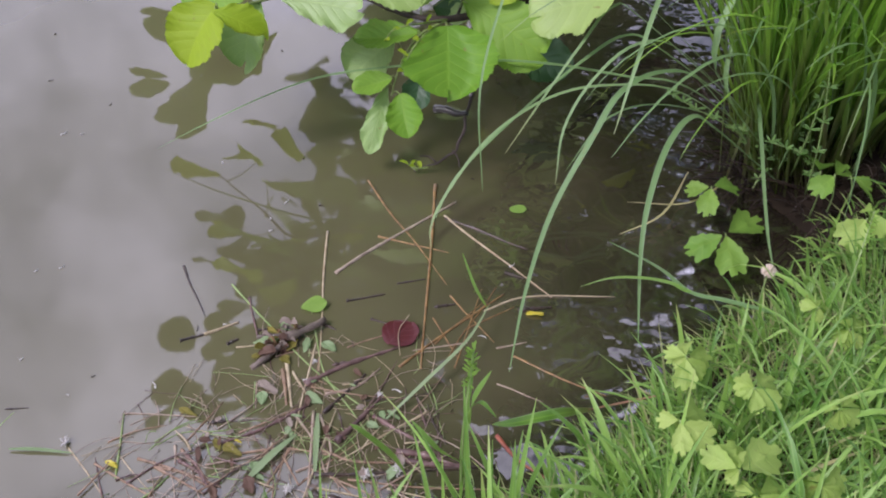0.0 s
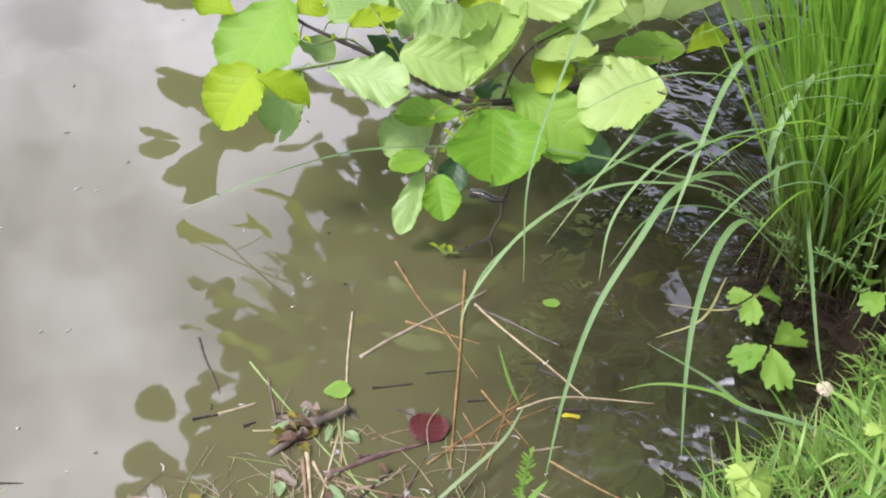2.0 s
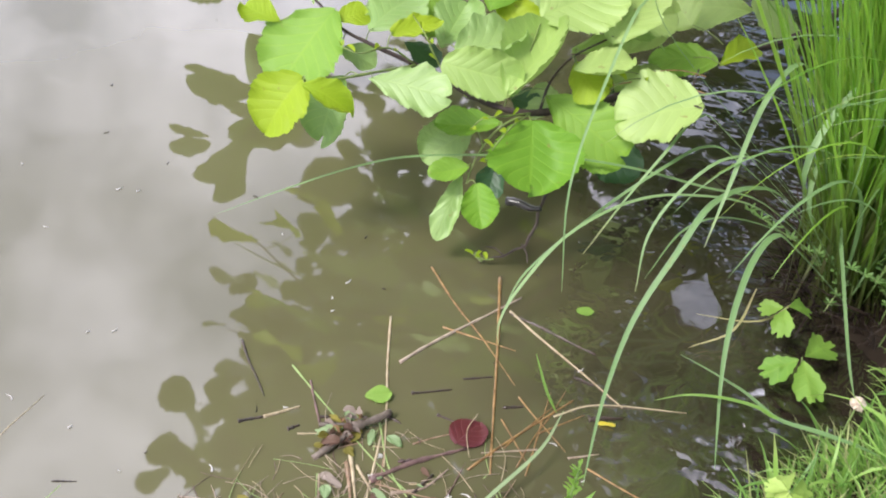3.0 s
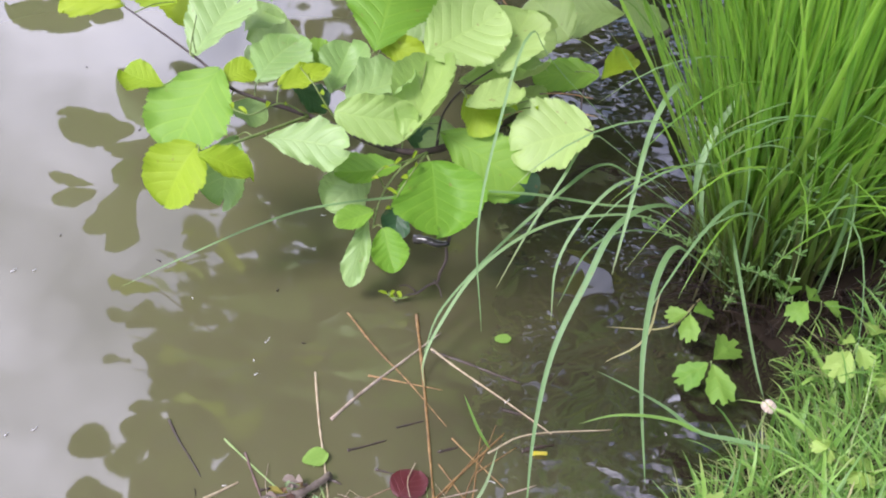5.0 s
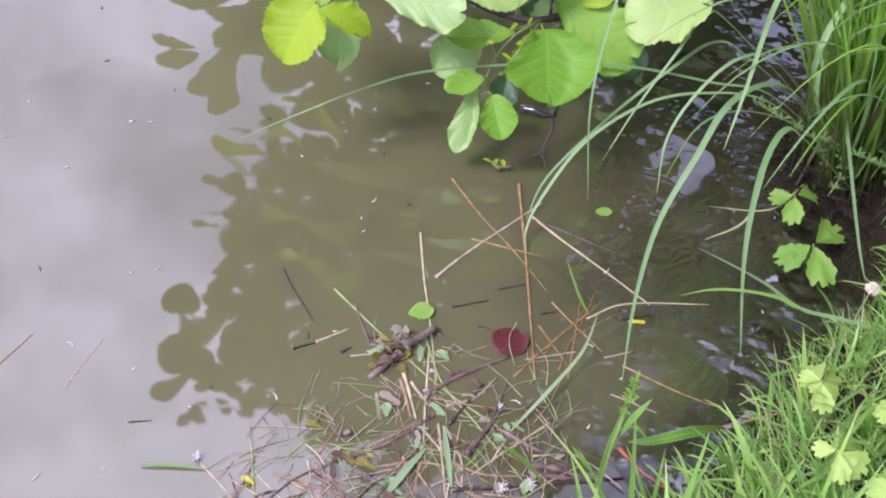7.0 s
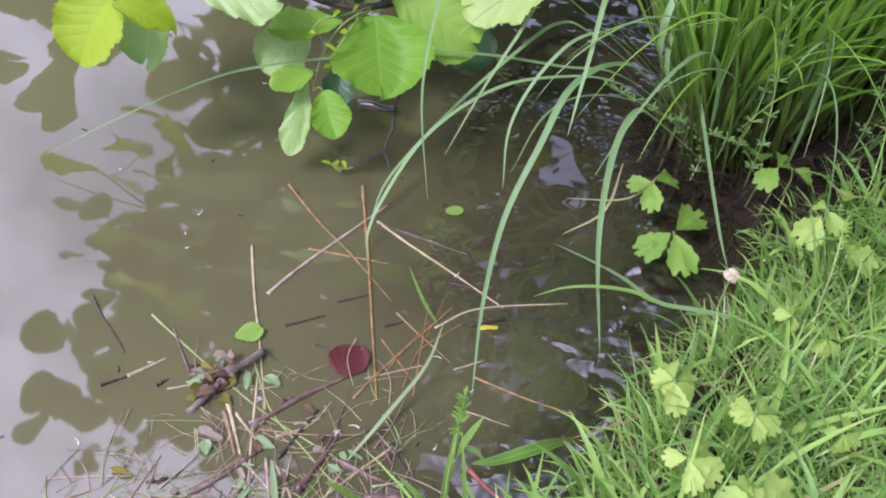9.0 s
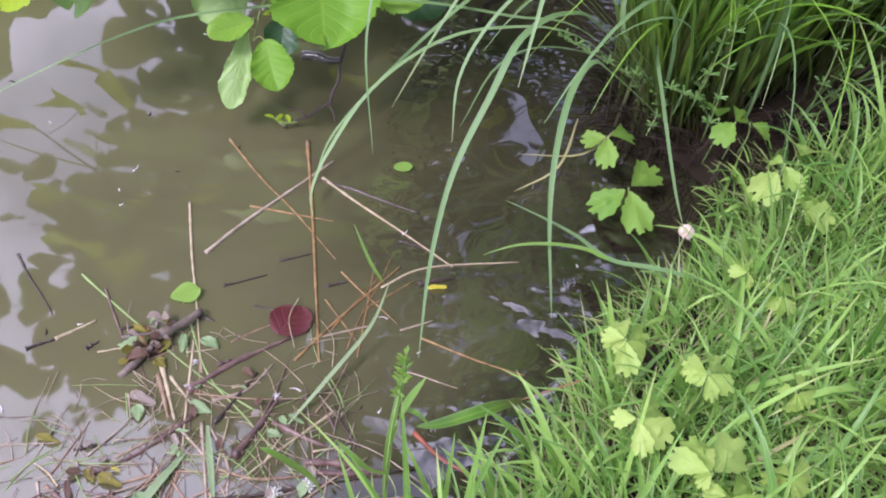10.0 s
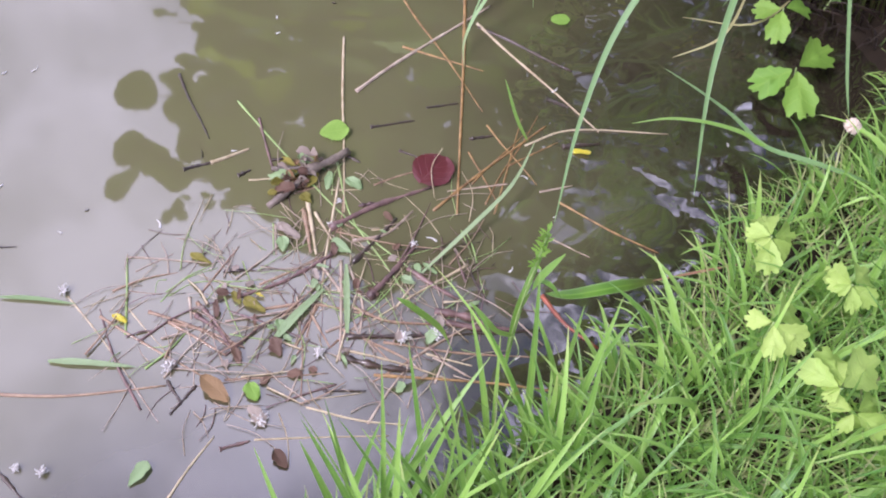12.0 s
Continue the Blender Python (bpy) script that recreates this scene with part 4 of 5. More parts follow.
twig(0.0013, (-0.022, 1.442, 0.300), (0.022, 1.425, 0.280), (0.057, 1.384, 0.260), (0.081, 1.351, 0.250), material=STRAW)
twig(0.0012, (0.173, 1.186, 0.240), (0.167, 1.129, 0.240), (0.174, 1.111, 0.230), material=BARK)
# leaves further up the same branch
alder_leaf((-0.868, 2.165, 0.260), (-1.053, 2.266, 0.260), 0.10, "m", 0.6)
alder_leaf((-0.934, 2.129, 0.260), (-1.112, 2.127, 0.260), 0.11, "m", 0.6)
alder_leaf((-0.680, 1.685, 0.260), (-0.807, 1.669, 0.260), 0.092, "m", 0.6)
alder_leaf((-0.638, 1.498, 0.260), (-0.635, 1.333, 0.260), 0.095, "m", 0.6)
alder_leaf((-0.616, 1.767, 0.260), (-0.751, 1.848, 0.260), 0.105, "m", 0.6)
alder_leaf((-0.600, 1.748, 0.260), (-0.643, 1.530, 0.260), 0.125, "g", 0.6)
alder_leaf((-0.537, 1.696, 0.260), (-0.599, 1.492, 0.260), 0.11, "g", 0.6)
alder_leaf((-0.625, 1.662, 0.260), (-0.682, 1.551, 0.260), 0.10, "m", 0.6)
alder_leaf((-0.693, 1.480, 0.260), (-0.769, 1.485, 0.260), 0.026, "m", 0.6)
alder_leaf((-0.680, 1.457, 0.260), (-0.742, 1.419, 0.260), 0.034, "m", 0.6)


def airy(x, y, h):
    """Leafy clumps with sky between them, wider gaps towards the open side."""
    a, e = math.degrees(math.atan2(x, y)), math.degrees(math.atan2(h + 0.85, math.hypot(x, y)))
    v = math.sin(0.52 * a + 0.28 * e) + math.sin(0.66 * e - 0.22 * a + 1.0) + 0.5 * math.sin(1.3 * a - 1.1 * e)
    return v < (-0.5 if a > 5 else -1.75)


def crown_far(r, pieces, low):
    """Bigger sprays of leaves further off."""
    for _ in range(2600):
        y, h = r.uniform(4.0, 9.0), r.uniform(0.9, 6.0)
        x = r.uniform(-2.6, 4.5)
        if x < -0.30 - 0.40 * h + 0.3 * math.sin(2 * y + h):
            continue
        if airy(x, y, h):
            continue
        a, sc = r.uniform(0, 6.283), r.uniform(2.2, 4.0)
        way = Vector((math.cos(a), math.sin(a), r.uniform(-0.6, 0.2))).normalized()
        g = ([tuple(sc * c for c in v) for v in low[0]], low[1], low[2])
        pieces.append(set_between(g, (x, y, h), Vector((x, y, h)) + way, (r.uniform(-0.5, 0.5), r.uniform(-0.9, 0.2), 0.8)))


def crown():
    """The rest of the tree overhead: leafy twigs that shade the water."""
    pieces, stems = [], []
    r = random.Random(21)
    low = leaf_shape(0.088, 0.082, 10, 2, 0.04, 1.15, 0.1, 0.05, 0.0, r)
    for _ in range(1500):
        y = r.uniform(0.95, 5.6)
        h = r.uniform(0.62, 1.5) if y < 2.4 else r.uniform(0.75, 3.3)
        x = r.uniform(-1.7, 2.6)
        if x < -0.30 - 0.40 * h + 0.10 * math.sin(5 * y + 3 * h):
            continue
        if y < 0.57 + 0.57 * h or x > 0.15 and y < 1.75 + 0.3 * (x - 0.22):
            continue
        if airy(x, y, h):
            continue
        end = Vector((x, y, h))
        back = end + Vector((r.uniform(0.15, 0.4), r.uniform(-0.1, 0.25), r.uniform(-0.05, 0.2)))
        stems.append(tube([tuple(back), tuple((back + end) / 2 + Vector((0, 0, 0.02))), tuple(end)], 0.003, 0.0012, 4, 2))
        for k in range(9):
            s = k / 8
            if airy(*back.lerp(end, s)):
                continue
            foot = back.lerp(end, s) + Vector((r.uniform(-0.03, 0.03), r.uniform(-0.03, 0.03), r.uniform(-0.03, 0.03)))
            a = r.uniform(0, 6.283)
            way = Vector((math.cos(a), math.sin(a), r.uniform(-0.5, 0.3))).normalized()
            sc = r.uniform(0.7, 1.25)
            g = ([tuple(sc * c for c in v) for v in low[0]], low[1], low[2])
            pieces.append(set_between(g, foot, foot + way, (r.uniform(-0.5, 0.5), r.uniform(-0.6, 0.4), 0.9)))
    crown_far(r, pieces, low)
    ob = of_alder("crown", joined(pieces), CANOPY, "leafy overhead crown")
    ob["kind"] = "stuff"
    ob = of_alder("crown_twigs", joined(stems), BARK)
    ob["kind"] = "stuff"


crown()
for a, b in (((1.46, 2.72, 0.9), (0.2, 1.9, 1.25)), ((1.47, 2.74, 1.4), (0.5, 2.9, 1.6)), ((1.47, 2.74, 1.2), (1.7, 1.4, 1.4))):
    mid = tuple((p + q) / 2 + (0.12 if i == 2 else 0) for i, (p, q) in enumerate(zip(a, b)))
    of_alder("limb", tube([a, mid, b], 0.03, 0.008, 8, 6, 0.08, wood), BARK)

# ---- floating things ----
straw_rng = random.Random(5)
MATERIALS = {"s": STRAW, "p": PALE_STRAW, "g": GREY_STRAW, "d": DARK_STICK, "n": GREEN_STRAW, "v": VIOLET_STICK, "r": RUSTY_STRAW, "o": RED_STICK}
WORDS = {"s": "wet orange brown straw floating on the pond", "p": "pale dry straw floating on the pond", "g": "greyish old straw floating in the litter",
         "d": "dark rotten stick floating on the water", "n": "green stalk floating on the pond", "v": "reddish violet rotten stick in the litter", "r": "faded brown straw floating in the litter", "o": "orange red peeled stick lying in the shallows"}
NAMES = {"s": "straw", "p": "straw", "g": "straw", "d": "stick", "n": "stalk", "v": "stick", "r": "straw", "o": "stick"}


def straw(kind, radius, *points, lift=0.0, group="floating straws"):
    pts = [(p[0], p[1], radius * 0.35 + lift + (p[2] if len(p) > 2 else 0)) for p in points]
    if len(pts) == 2:
        a, b = Vector(pts[0]), Vector(pts[1])
        off = (b - a).length * straw_rng.uniform(-0.016, 0.016)
        side = Vector((-(b - a).y, (b - a).x, 0)).normalized() * off
        p, q = straw_rng.uniform(0.25, 0.4), straw_rng.uniform(0.6, 0.8)
        kink = side * straw_rng.uniform(-0.3, 0.4)
        pts = [pts[0], tuple(a.lerp(b, p) + side), tuple(a.lerp(b, q) + kink), pts[1]]
    c = Vector(pts[0])
    verts, faces, uvs = tube([tuple(Vector(p) - c) for p in pts], radius * 0.95, radius * 0.45, 6, 6, 0.5 if kind in "dv" else 0.2, straw_rng)
    verts = [(v[0], v[1], v[2]) for v in verts]
    ob = part(NAMES[kind], (verts, faces, uvs), MATERIALS[kind])
    ob.location = c
    return tagged(ob, WORDS[kind], NAMES[kind], group)


straw("s", 0.0025, (-0.021, 0.947), (0.031, 0.623))
straw("s", 0.0015, (-0.113, 0.935), (0.033, 0.760))
straw("p", 0.0019, (-0.137, 0.822), (-0.079, 0.596))
straw("g", 0.0024, (-0.105, 0.750), (0.014, 0.917))
straw("p", 0.0018, (0.004, 0.886), (0.161, 0.767))
straw("d", 0.0019, (0.006, 0.881), (0.121, 0.845))
straw("s", 0.0015, (-0.071, 0.827), (0.024, 0.817))
straw("p", 0.0014, (0.085, 0.727), (0.133, 0.762), (0.236, 0.785))
straw("s", 0.0019, (0.007, 0.621), (0.104, 0.760))
straw("d", 0.0021, (-0.079, 0.707), (-0.036, 0.728))
straw("d", 0.0016, (-0.027, 0.749), (0.005, 0.764))
straw("n", 0.0014, (-0.222, 0.703), (-0.161, 0.654), (-0.074, 0.589), (0.013, 0.542))
straw("d", 0.0023, (-0.247, 0.604), (-0.221, 0.621))
straw("p", 0.0023, (-0.224, 0.619), (-0.192, 0.646))
straw("d", 0.0015, (-0.292, 0.721), (-0.235, 0.648))


def flat_leaf(name, place, length, width, turn, material, label, category="leaf", tilt=4, group="", ragged=0.4, flat=1.0):
    g = leaf_shape(length, width, 20, 12, 0.03, 0.95, 0.03 / flat, 0.03 / flat, 0.003, leaf_rng, 0.0, 0.0, ragged)
    ob = part(name, g, material)
    ob.matrix_world = pose(place[0], place[1], 0.0035, tilt, 0, turn)
    return tagged(ob, label, category, group)


flat_leaf("red_leaf", (-0.013, 0.650), 0.042, 0.043, -25, RED_LEAF, "dark red round leaf floating on the water", tilt=1, ragged=0.45, flat=2.0)
straw("p", 0.0007, (0.001, 0.696), (-0.005, 0.668), (0.005, 0.633), lift=0.006)
flat_leaf("green_leaf", (-0.127, 0.682), 0.030, 0.026, -60, FLOAT_LEAF, "small bright green leaf floating on the water", tilt=1, flat=4.0)
flat_leaf("green_leaf", (0.087, 0.914), 0.022, 0.018, -70, FLOAT_LEAF, "small round green leaf floating on the water", tilt=1, flat=4.0)
flat_leaf("yellow_leaf", (0.135, 0.731), 0.020, 0.007, -80, YELLOW_LEAF, "narrow yellow leaf floating by a dark stick")
straw("d", 0.0030, (0.125, 0.736), (0.163, 0.751))


# raft of litter along the near shore
def litter(kind, radius, *points):
    straw("r" if kind == "s" else kind, radius * (0.85 if kind in "dv" else 0.72), *points, group="floating litter")


# rotten sticks
litter("v", 0.0044, (-0.088, 0.574), (-0.050, 0.612), (-0.001, 0.648))
litter("v", 0.0050, (-0.033, 0.508), (-0.018, 0.538), (-0.001, 0.577))
litter("d", 0.0035, (-0.057, 0.541), (-0.042, 0.571), (-0.027, 0.602))
litter("d", 0.0048, (-0.040, 0.443), (-0.008, 0.442), (0.025, 0.445))
litter("v", 0.0022, (-0.194, 0.687), (-0.179, 0.659), (-0.163, 0.630))
litter("d", 0.0029, (-0.173, 0.502), (-0.147, 0.511))
litter("v", 0.0035, (-0.154, 0.477), (-0.115, 0.506), (-0.076, 0.548))
litter("d", 0.0023, (-0.055, 0.547), (-0.036, 0.580))
litter("v", 0.0029, (-0.067, 0.607), (-0.035, 0.621))
litter("d", 0.0025, (-0.166, 0.639), (-0.152, 0.644))
litter("d", 0.0032, (-0.193, 0.611), (-0.183, 0.621))
litter("d", 0.0025, (-0.096, 0.666), (-0.078, 0.659))
litter("v", 0.0032, (-0.182, 0.462), (-0.164, 0.450), (-0.148, 0.434))
litter("d", 0.0026, (0.026, 0.720), (0.049, 0.730))
# brown and orange straws
litter("s", 0.0016, (-0.094, 0.654), (-0.074, 0.561))
litter("s", 0.0016, (-0.058, 0.636), (-0.014, 0.669))
litter("s", 0.0026, (-0.225, 0.445), (-0.179, 0.440), (-0.133, 0.426))
litter("s", 0.0024, (-0.200, 0.438), (-0.144, 0.420))
litter("s", 0.0025, (-0.186, 0.465), (-0.164, 0.450), (-0.140, 0.430))
litter("s", 0.0016, (-0.186, 0.454), (-0.146, 0.438))
litter("s", 0.0020, (-0.082, 0.480), (-0.055, 0.450))
litter("s", 0.0019, (-0.079, 0.491), (-0.079, 0.454))
litter("s", 0.0022, (-0.086, 0.442), (-0.076, 0.492))
litter("s", 0.0014, (-0.055, 0.450), (-0.010, 0.515))
litter("s", 0.0020, (-0.029, 0.470), (0.001, 0.450))
litter("s", 0.0019, (-0.050, 0.471), (0.010, 0.457), (0.031, 0.447))
litter("s", 0.0018, (-0.009, 0.467), (0.061, 0.473), (0.133, 0.486))
litter("s", 0.0019, (-0.136, 0.497), (-0.111, 0.518), (-0.086, 0.542))
litter("s", 0.0018, (-0.185, 0.476), (-0.167, 0.532))
litter("s", 0.0014, (-0.081, 0.584), (-0.065, 0.580))
litter("s", 0.0022, (-0.078, 0.582), (-0.081, 0.571))
litter("s", 0.0016, (-0.133, 0.605), (-0.111, 0.620))
# pale and greyish straws
litter("p", 0.0041, (-0.119, 0.603), (-0.106, 0.573), (-0.093, 0.542))
litter("s", 0.0040, (-0.119, 0.589), (-0.108, 0.565), (-0.099, 0.543))
litter("p", 0.0029, (-0.107, 0.589), (-0.083, 0.562))
litter("p", 0.0025, (0.053, 0.568), (0.012, 0.526), (-0.024, 0.486))
litter("g", 0.0029, (-0.068, 0.541), (-0.054, 0.487), (-0.043, 0.439))
litter("g", 0.0029, (-0.060, 0.538), (-0.037, 0.501), (-0.032, 0.470))
litter("g", 0.0024, (-0.194, 0.468), (-0.185, 0.447))
litter("p", 0.0018, (-0.181, 0.609), (-0.158, 0.617))
litter("p", 0.0011, (-0.244, 0.444), (-0.222, 0.428), (-0.198, 0.412))
litter("g", 0.0010, (-0.250, 0.461), (-0.219, 0.465))
litter("g", 0.0011, (-0.251, 0.482), (-0.224, 0.509))
litter("g", 0.0019, (-0.098, 0.493), (-0.091, 0.471))
litter("p", 0.0013, (-0.099, 0.619), (-0.068, 0.627))
litter("g", 0.0018, (-0.141, 0.566), (-0.130, 0.532))
litter("p", 0.0016, (0.034, 0.586), (0.048, 0.588))
litter("g", 0.0016, (0.036, 0.583), (0.056, 0.560))
litter("g", 0.0018, (-0.263, 0.495), (-0.185, 0.508))
litter("g", 0.0024, (-0.063, 0.464), (-0.045, 0.481), (-0.044, 0.512))
litter("p", 0.0016, (-0.048, 0.583), (-0.022, 0.592))
litter("g", 0.0019, (0.075, 0.673), (0.016, 0.648))
litter("g", 0.0020, (0.039, 0.463), (0.081, 0.450))
litter("p", 0.0018, (0.032, 0.465), (0.076, 0.463))
# green stems
litter("n", 0.0016, (-0.101, 0.653), (-0.072, 0.594), (-0.027, 0.549), (0.032, 0.488))
litter("n", 0.0014, (-0.171, 0.488), (-0.153, 0.462), (-0.131, 0.435))
litter("n", 0.0010, (-0.217, 0.468), (-0.201, 0.489), (-0.179, 0.505))
litter("n", 0.0010, (-0.213, 0.465), (-0.193, 0.485), (-0.153, 0.496))
litter("n", 0.0010, (-0.178, 0.470), (-0.168, 0.490), (-0.135, 0.503))
litter("n", 0.0011, (-0.218, 0.457), (-0.206, 0.485), (-0.183, 0.508))
litter("n", 0.0008, (-0.221, 0.481), (-0.228, 0.477), (-0.226, 0.465))
litter("n", 0.0013, (0.039, 0.605), (0.058, 0.573), (0.077, 0.534))
litter("n", 0.0011, (-0.147, 0.441), (-0.058, 0.449))
litter("n", 0.0013, (-0.143, 0.566), (-0.132, 0.531))
litter("n", 0.0011, (-0.123, 0.699), (-0.113, 0.678))
litter("n", 0.0010, (0.105, 0.510), (0.116, 0.488), (0.109, 0.472))
litter("n", 0.0011, (-0.192, 0.432), (-0.196, 0.417), (-0.213, 0.411))
# further along the shore
litter("p", 0.0013, (-0.300, 0.442), (-0.260, 0.413), (-0.218, 0.379))
litter("g", 0.0012, (-0.218, 0.379), (-0.200, 0.363), (-0.180, 0.346))
litter("s", 0.0024, (-0.339, 0.335), (-0.264, 0.351), (-0.185, 0.380))
litter("s", 0.0022, (-0.265, 0.430), (-0.218, 0.414), (-0.158, 0.396))
litter("p", 0.0019, (-0.061, 0.389), (-0.013, 0.388), (0.027, 0.393))
litter("p", 0.0020, (-0.151, 0.281), (-0.142, 0.313), (-0.130, 0.345))
litter("d", 0.0023, (-0.297, 0.279), (-0.277, 0.267), (-0.258, 0.255))
litter("d", 0.0022, (-0.186, 0.385), (-0.167, 0.367))
litter("d", 0.0023, (-0.160, 0.386), (-0.173, 0.355))
litter("p", 0.0014, (-0.096, 0.350), (-0.042, 0.365), (0.016, 0.380))
litter("s", 0.0014, (-0.138, 0.397), (-0.099, 0.409), (-0.050, 0.425))
litter("v", 0.0025, (-0.122, 0.335), (-0.099, 0.348))

# sodden sticks and bark along the bank
litter("o", 0.0036, (0.129, 0.552), (0.155, 0.527), (0.190, 0.509))
litter("v", 0.0052, (0.031, 0.510), (0.066, 0.511), (0.102, 0.503))
litter("v", 0.0044, (0.042, 0.501), (0.073, 0.502), (0.109, 0.509))
litter("d", 0.0040, (-0.044, 0.464), (0.014, 0.479), (0.134, 0.515))
litter("p", 0.0018, (-0.040, 0.451), (0.010, 0.450), (0.057, 0.445))
litter("r", 0.0030, (-0.047, 0.496), (-0.011, 0.489), (0.032, 0.496))
litter("r", 0.0024, (-0.128, 0.472), (-0.083, 0.489), (-0.030, 0.491))
litter("v", 0.0034, (-0.004, 0.549), (0.034, 0.533), (0.075, 0.521))
litter("g", 0.0024, (-0.090, 0.536), (-0.055, 0.503), (-0.033, 0.469))
litter("r", 0.0026, (-0.204, 0.439), (-0.169, 0.439), (-0.130, 0.431))
litter("v", 0.0030, (-0.183, 0.452), (-0.158, 0.442), (-0.144, 0.430))
litter("p", 0.0022, (-0.094, 0.635), (-0.082, 0.530), (-0.074, 0.490))
litter("g", 0.0030, (-0.063, 0.566), (-0.033, 0.582), (-0.013, 0.615))


def scrap(name, place, length, width, turn, material, label, tilt=6, ragged=1.6):
    flat_leaf(name, place, length, width, turn, material, label, tilt=tilt, group="leaf scraps", ragged=ragged, flat=0.6)


PALE_WORDS, TORN, MOSSY = "pale green leaf scrap floating in the litter", "torn grey pink leaf rag in the litter", "yellow olive rotting leaf lying flat in the litter"
for place, length, width, turn in (((-0.069, 0.626), 0.019, 0.012, 60), ((-0.060, 0.551), 0.023, 0.011, 75), ((-0.102, 0.616), 0.022, 0.008, 5), ((0.009, 0.545), 0.011, 0.007, 30), ((0.008, 0.533), 0.016, 0.010, 80),
                                   ((0.025, 0.549), 0.017, 0.005, 65), ((0.031, 0.473), 0.016, 0.011, -10), ((-0.124, 0.536), 0.016, 0.012, 20), ((-0.086, 0.504), 0.010, 0.007, 0), ((-0.098, 0.452), 0.016, 0.010, 40), ((-0.090, 0.447), 0.009, 0.006, 70)):
    scrap("green_leaf", place, length, width, turn, PALE_LEAF, PALE_WORDS)
for place, length, width, turn in (((-0.113, 0.555), 0.022, 0.010, 75), ((-0.146, 0.601), 0.023, 0.010, -5), ((-0.125, 0.566), 0.014, 0.011, 120), ((-0.187, 0.392), 0.012, 0.010, 0), ((-0.090, 0.364), 0.022, 0.012, 60), ((-0.084, 0.514), 0.012, 0.007, 30)):
    scrap("dead_leaf", place, length, width, turn, GREY_LEAF, TORN, 10, 2.4)
for place, length, width, turn in (((-0.122, 0.470), 0.024, 0.011, 70), ((-0.146, 0.471), 0.016, 0.007, 40), ((-0.122, 0.614), 0.022, 0.015, 0), ((-0.113, 0.597), 0.014, 0.012, 60), ((-0.144, 0.605), 0.016, 0.008, 130), ((-0.186, 0.507), 0.022, 0.007, 80)):
    scrap("dead_leaf", place, length, width, turn, MOSS, MOSSY, 2, 1.6)
for place, length, width, turn in (((-0.239, 0.429), 0.015, 0.006, 70), ((-0.127, 0.484), 0.009, 0.003, 80)):
    scrap("yellow_leaf", place, length, width, turn, YELLOW_LEAF, "small yellow leaf floating in the litter")
for place, length, width, turn in (((-0.096, 0.430), 0.019, 0.012, 40), ((-0.163, 0.453), 0.017, 0.006, 20), ((-0.024, 0.511), 0.013, 0.005, 60), ((-0.158, 0.480), 0.014, 0.008, 100), ((-0.076, 0.544), 0.013, 0.007, 10), ((-0.030, 0.597), 0.012, 0.007, 60), ((-0.129, 0.414), 0.016, 0.008, 30), ((-0.061, 0.332), 0.019, 0.011, 60)):
    scrap("dead_leaf", place, length, width, turn, BROWN_LEAF, "curled brown dead leaf in the litter", 14, 2.2)
scrap("dead_leaf", (-0.128, 0.377), 0.032, 0.016, 60, TAN_LEAF, "curled pale tan dead leaf in the litter", 16, 2.0)
scrap("green_leaf", (-0.184, 0.287), 0.024, 0.012, -20, PALE_LEAF, PALE_WORDS)
scrap("green_leaf", (-0.104, 0.384), 0.018, 0.014, 40, FLOAT_LEAF, "small bright green leaf in the litter")


def seed_tuft(place, size):
    """A tuft of wet white down."""
    r = random.Random(int(abs(place[0]) * 9000))
    hairs = []
    for _ in range(26):
        a, e = r.uniform(0, 6.28), r.uniform(0.05, 1.3)
        w = Vector((math.cos(a) * math.cos(e), math.sin(a) * math.cos(e), math.sin(e))) * size * r.uniform(0.5, 1.0)
        hairs.append(tube([(0, 0, 0), tuple(w * 0.5 + Vector((r.uniform(-1, 1), r.uniform(-1, 1), 0)) * size * 0.15), tuple(w)], size * 0.10, size * 0.05, 4, 2))
    ob = part("seed_tuft", joined(hairs), FLUFF)
    ob.location = (place[0], place[1], 0.002)
    tagged(ob, "tuft of wet white seed down in the litter", "seeds", "seed tufts")


for place, size in (((-0.088, 0.578), 0.005), ((0.038, 0.485), 0.009), ((-0.004, 0.576), 0.006), ((-0.305, 0.446), 0.008), ((-0.188, 0.396), 0.010), ((-0.096, 0.368), 0.010), ((-0.087, 0.606), 0.005), ((0.008, 0.475), 0.010), ((-0.278, 0.281), 0.006), ((-0.256, 0.283), 0.008), ((-0.063, 0.441), 0.008), ((0.037, 0.489), 0.006)):
    seed_tuft(place, size)


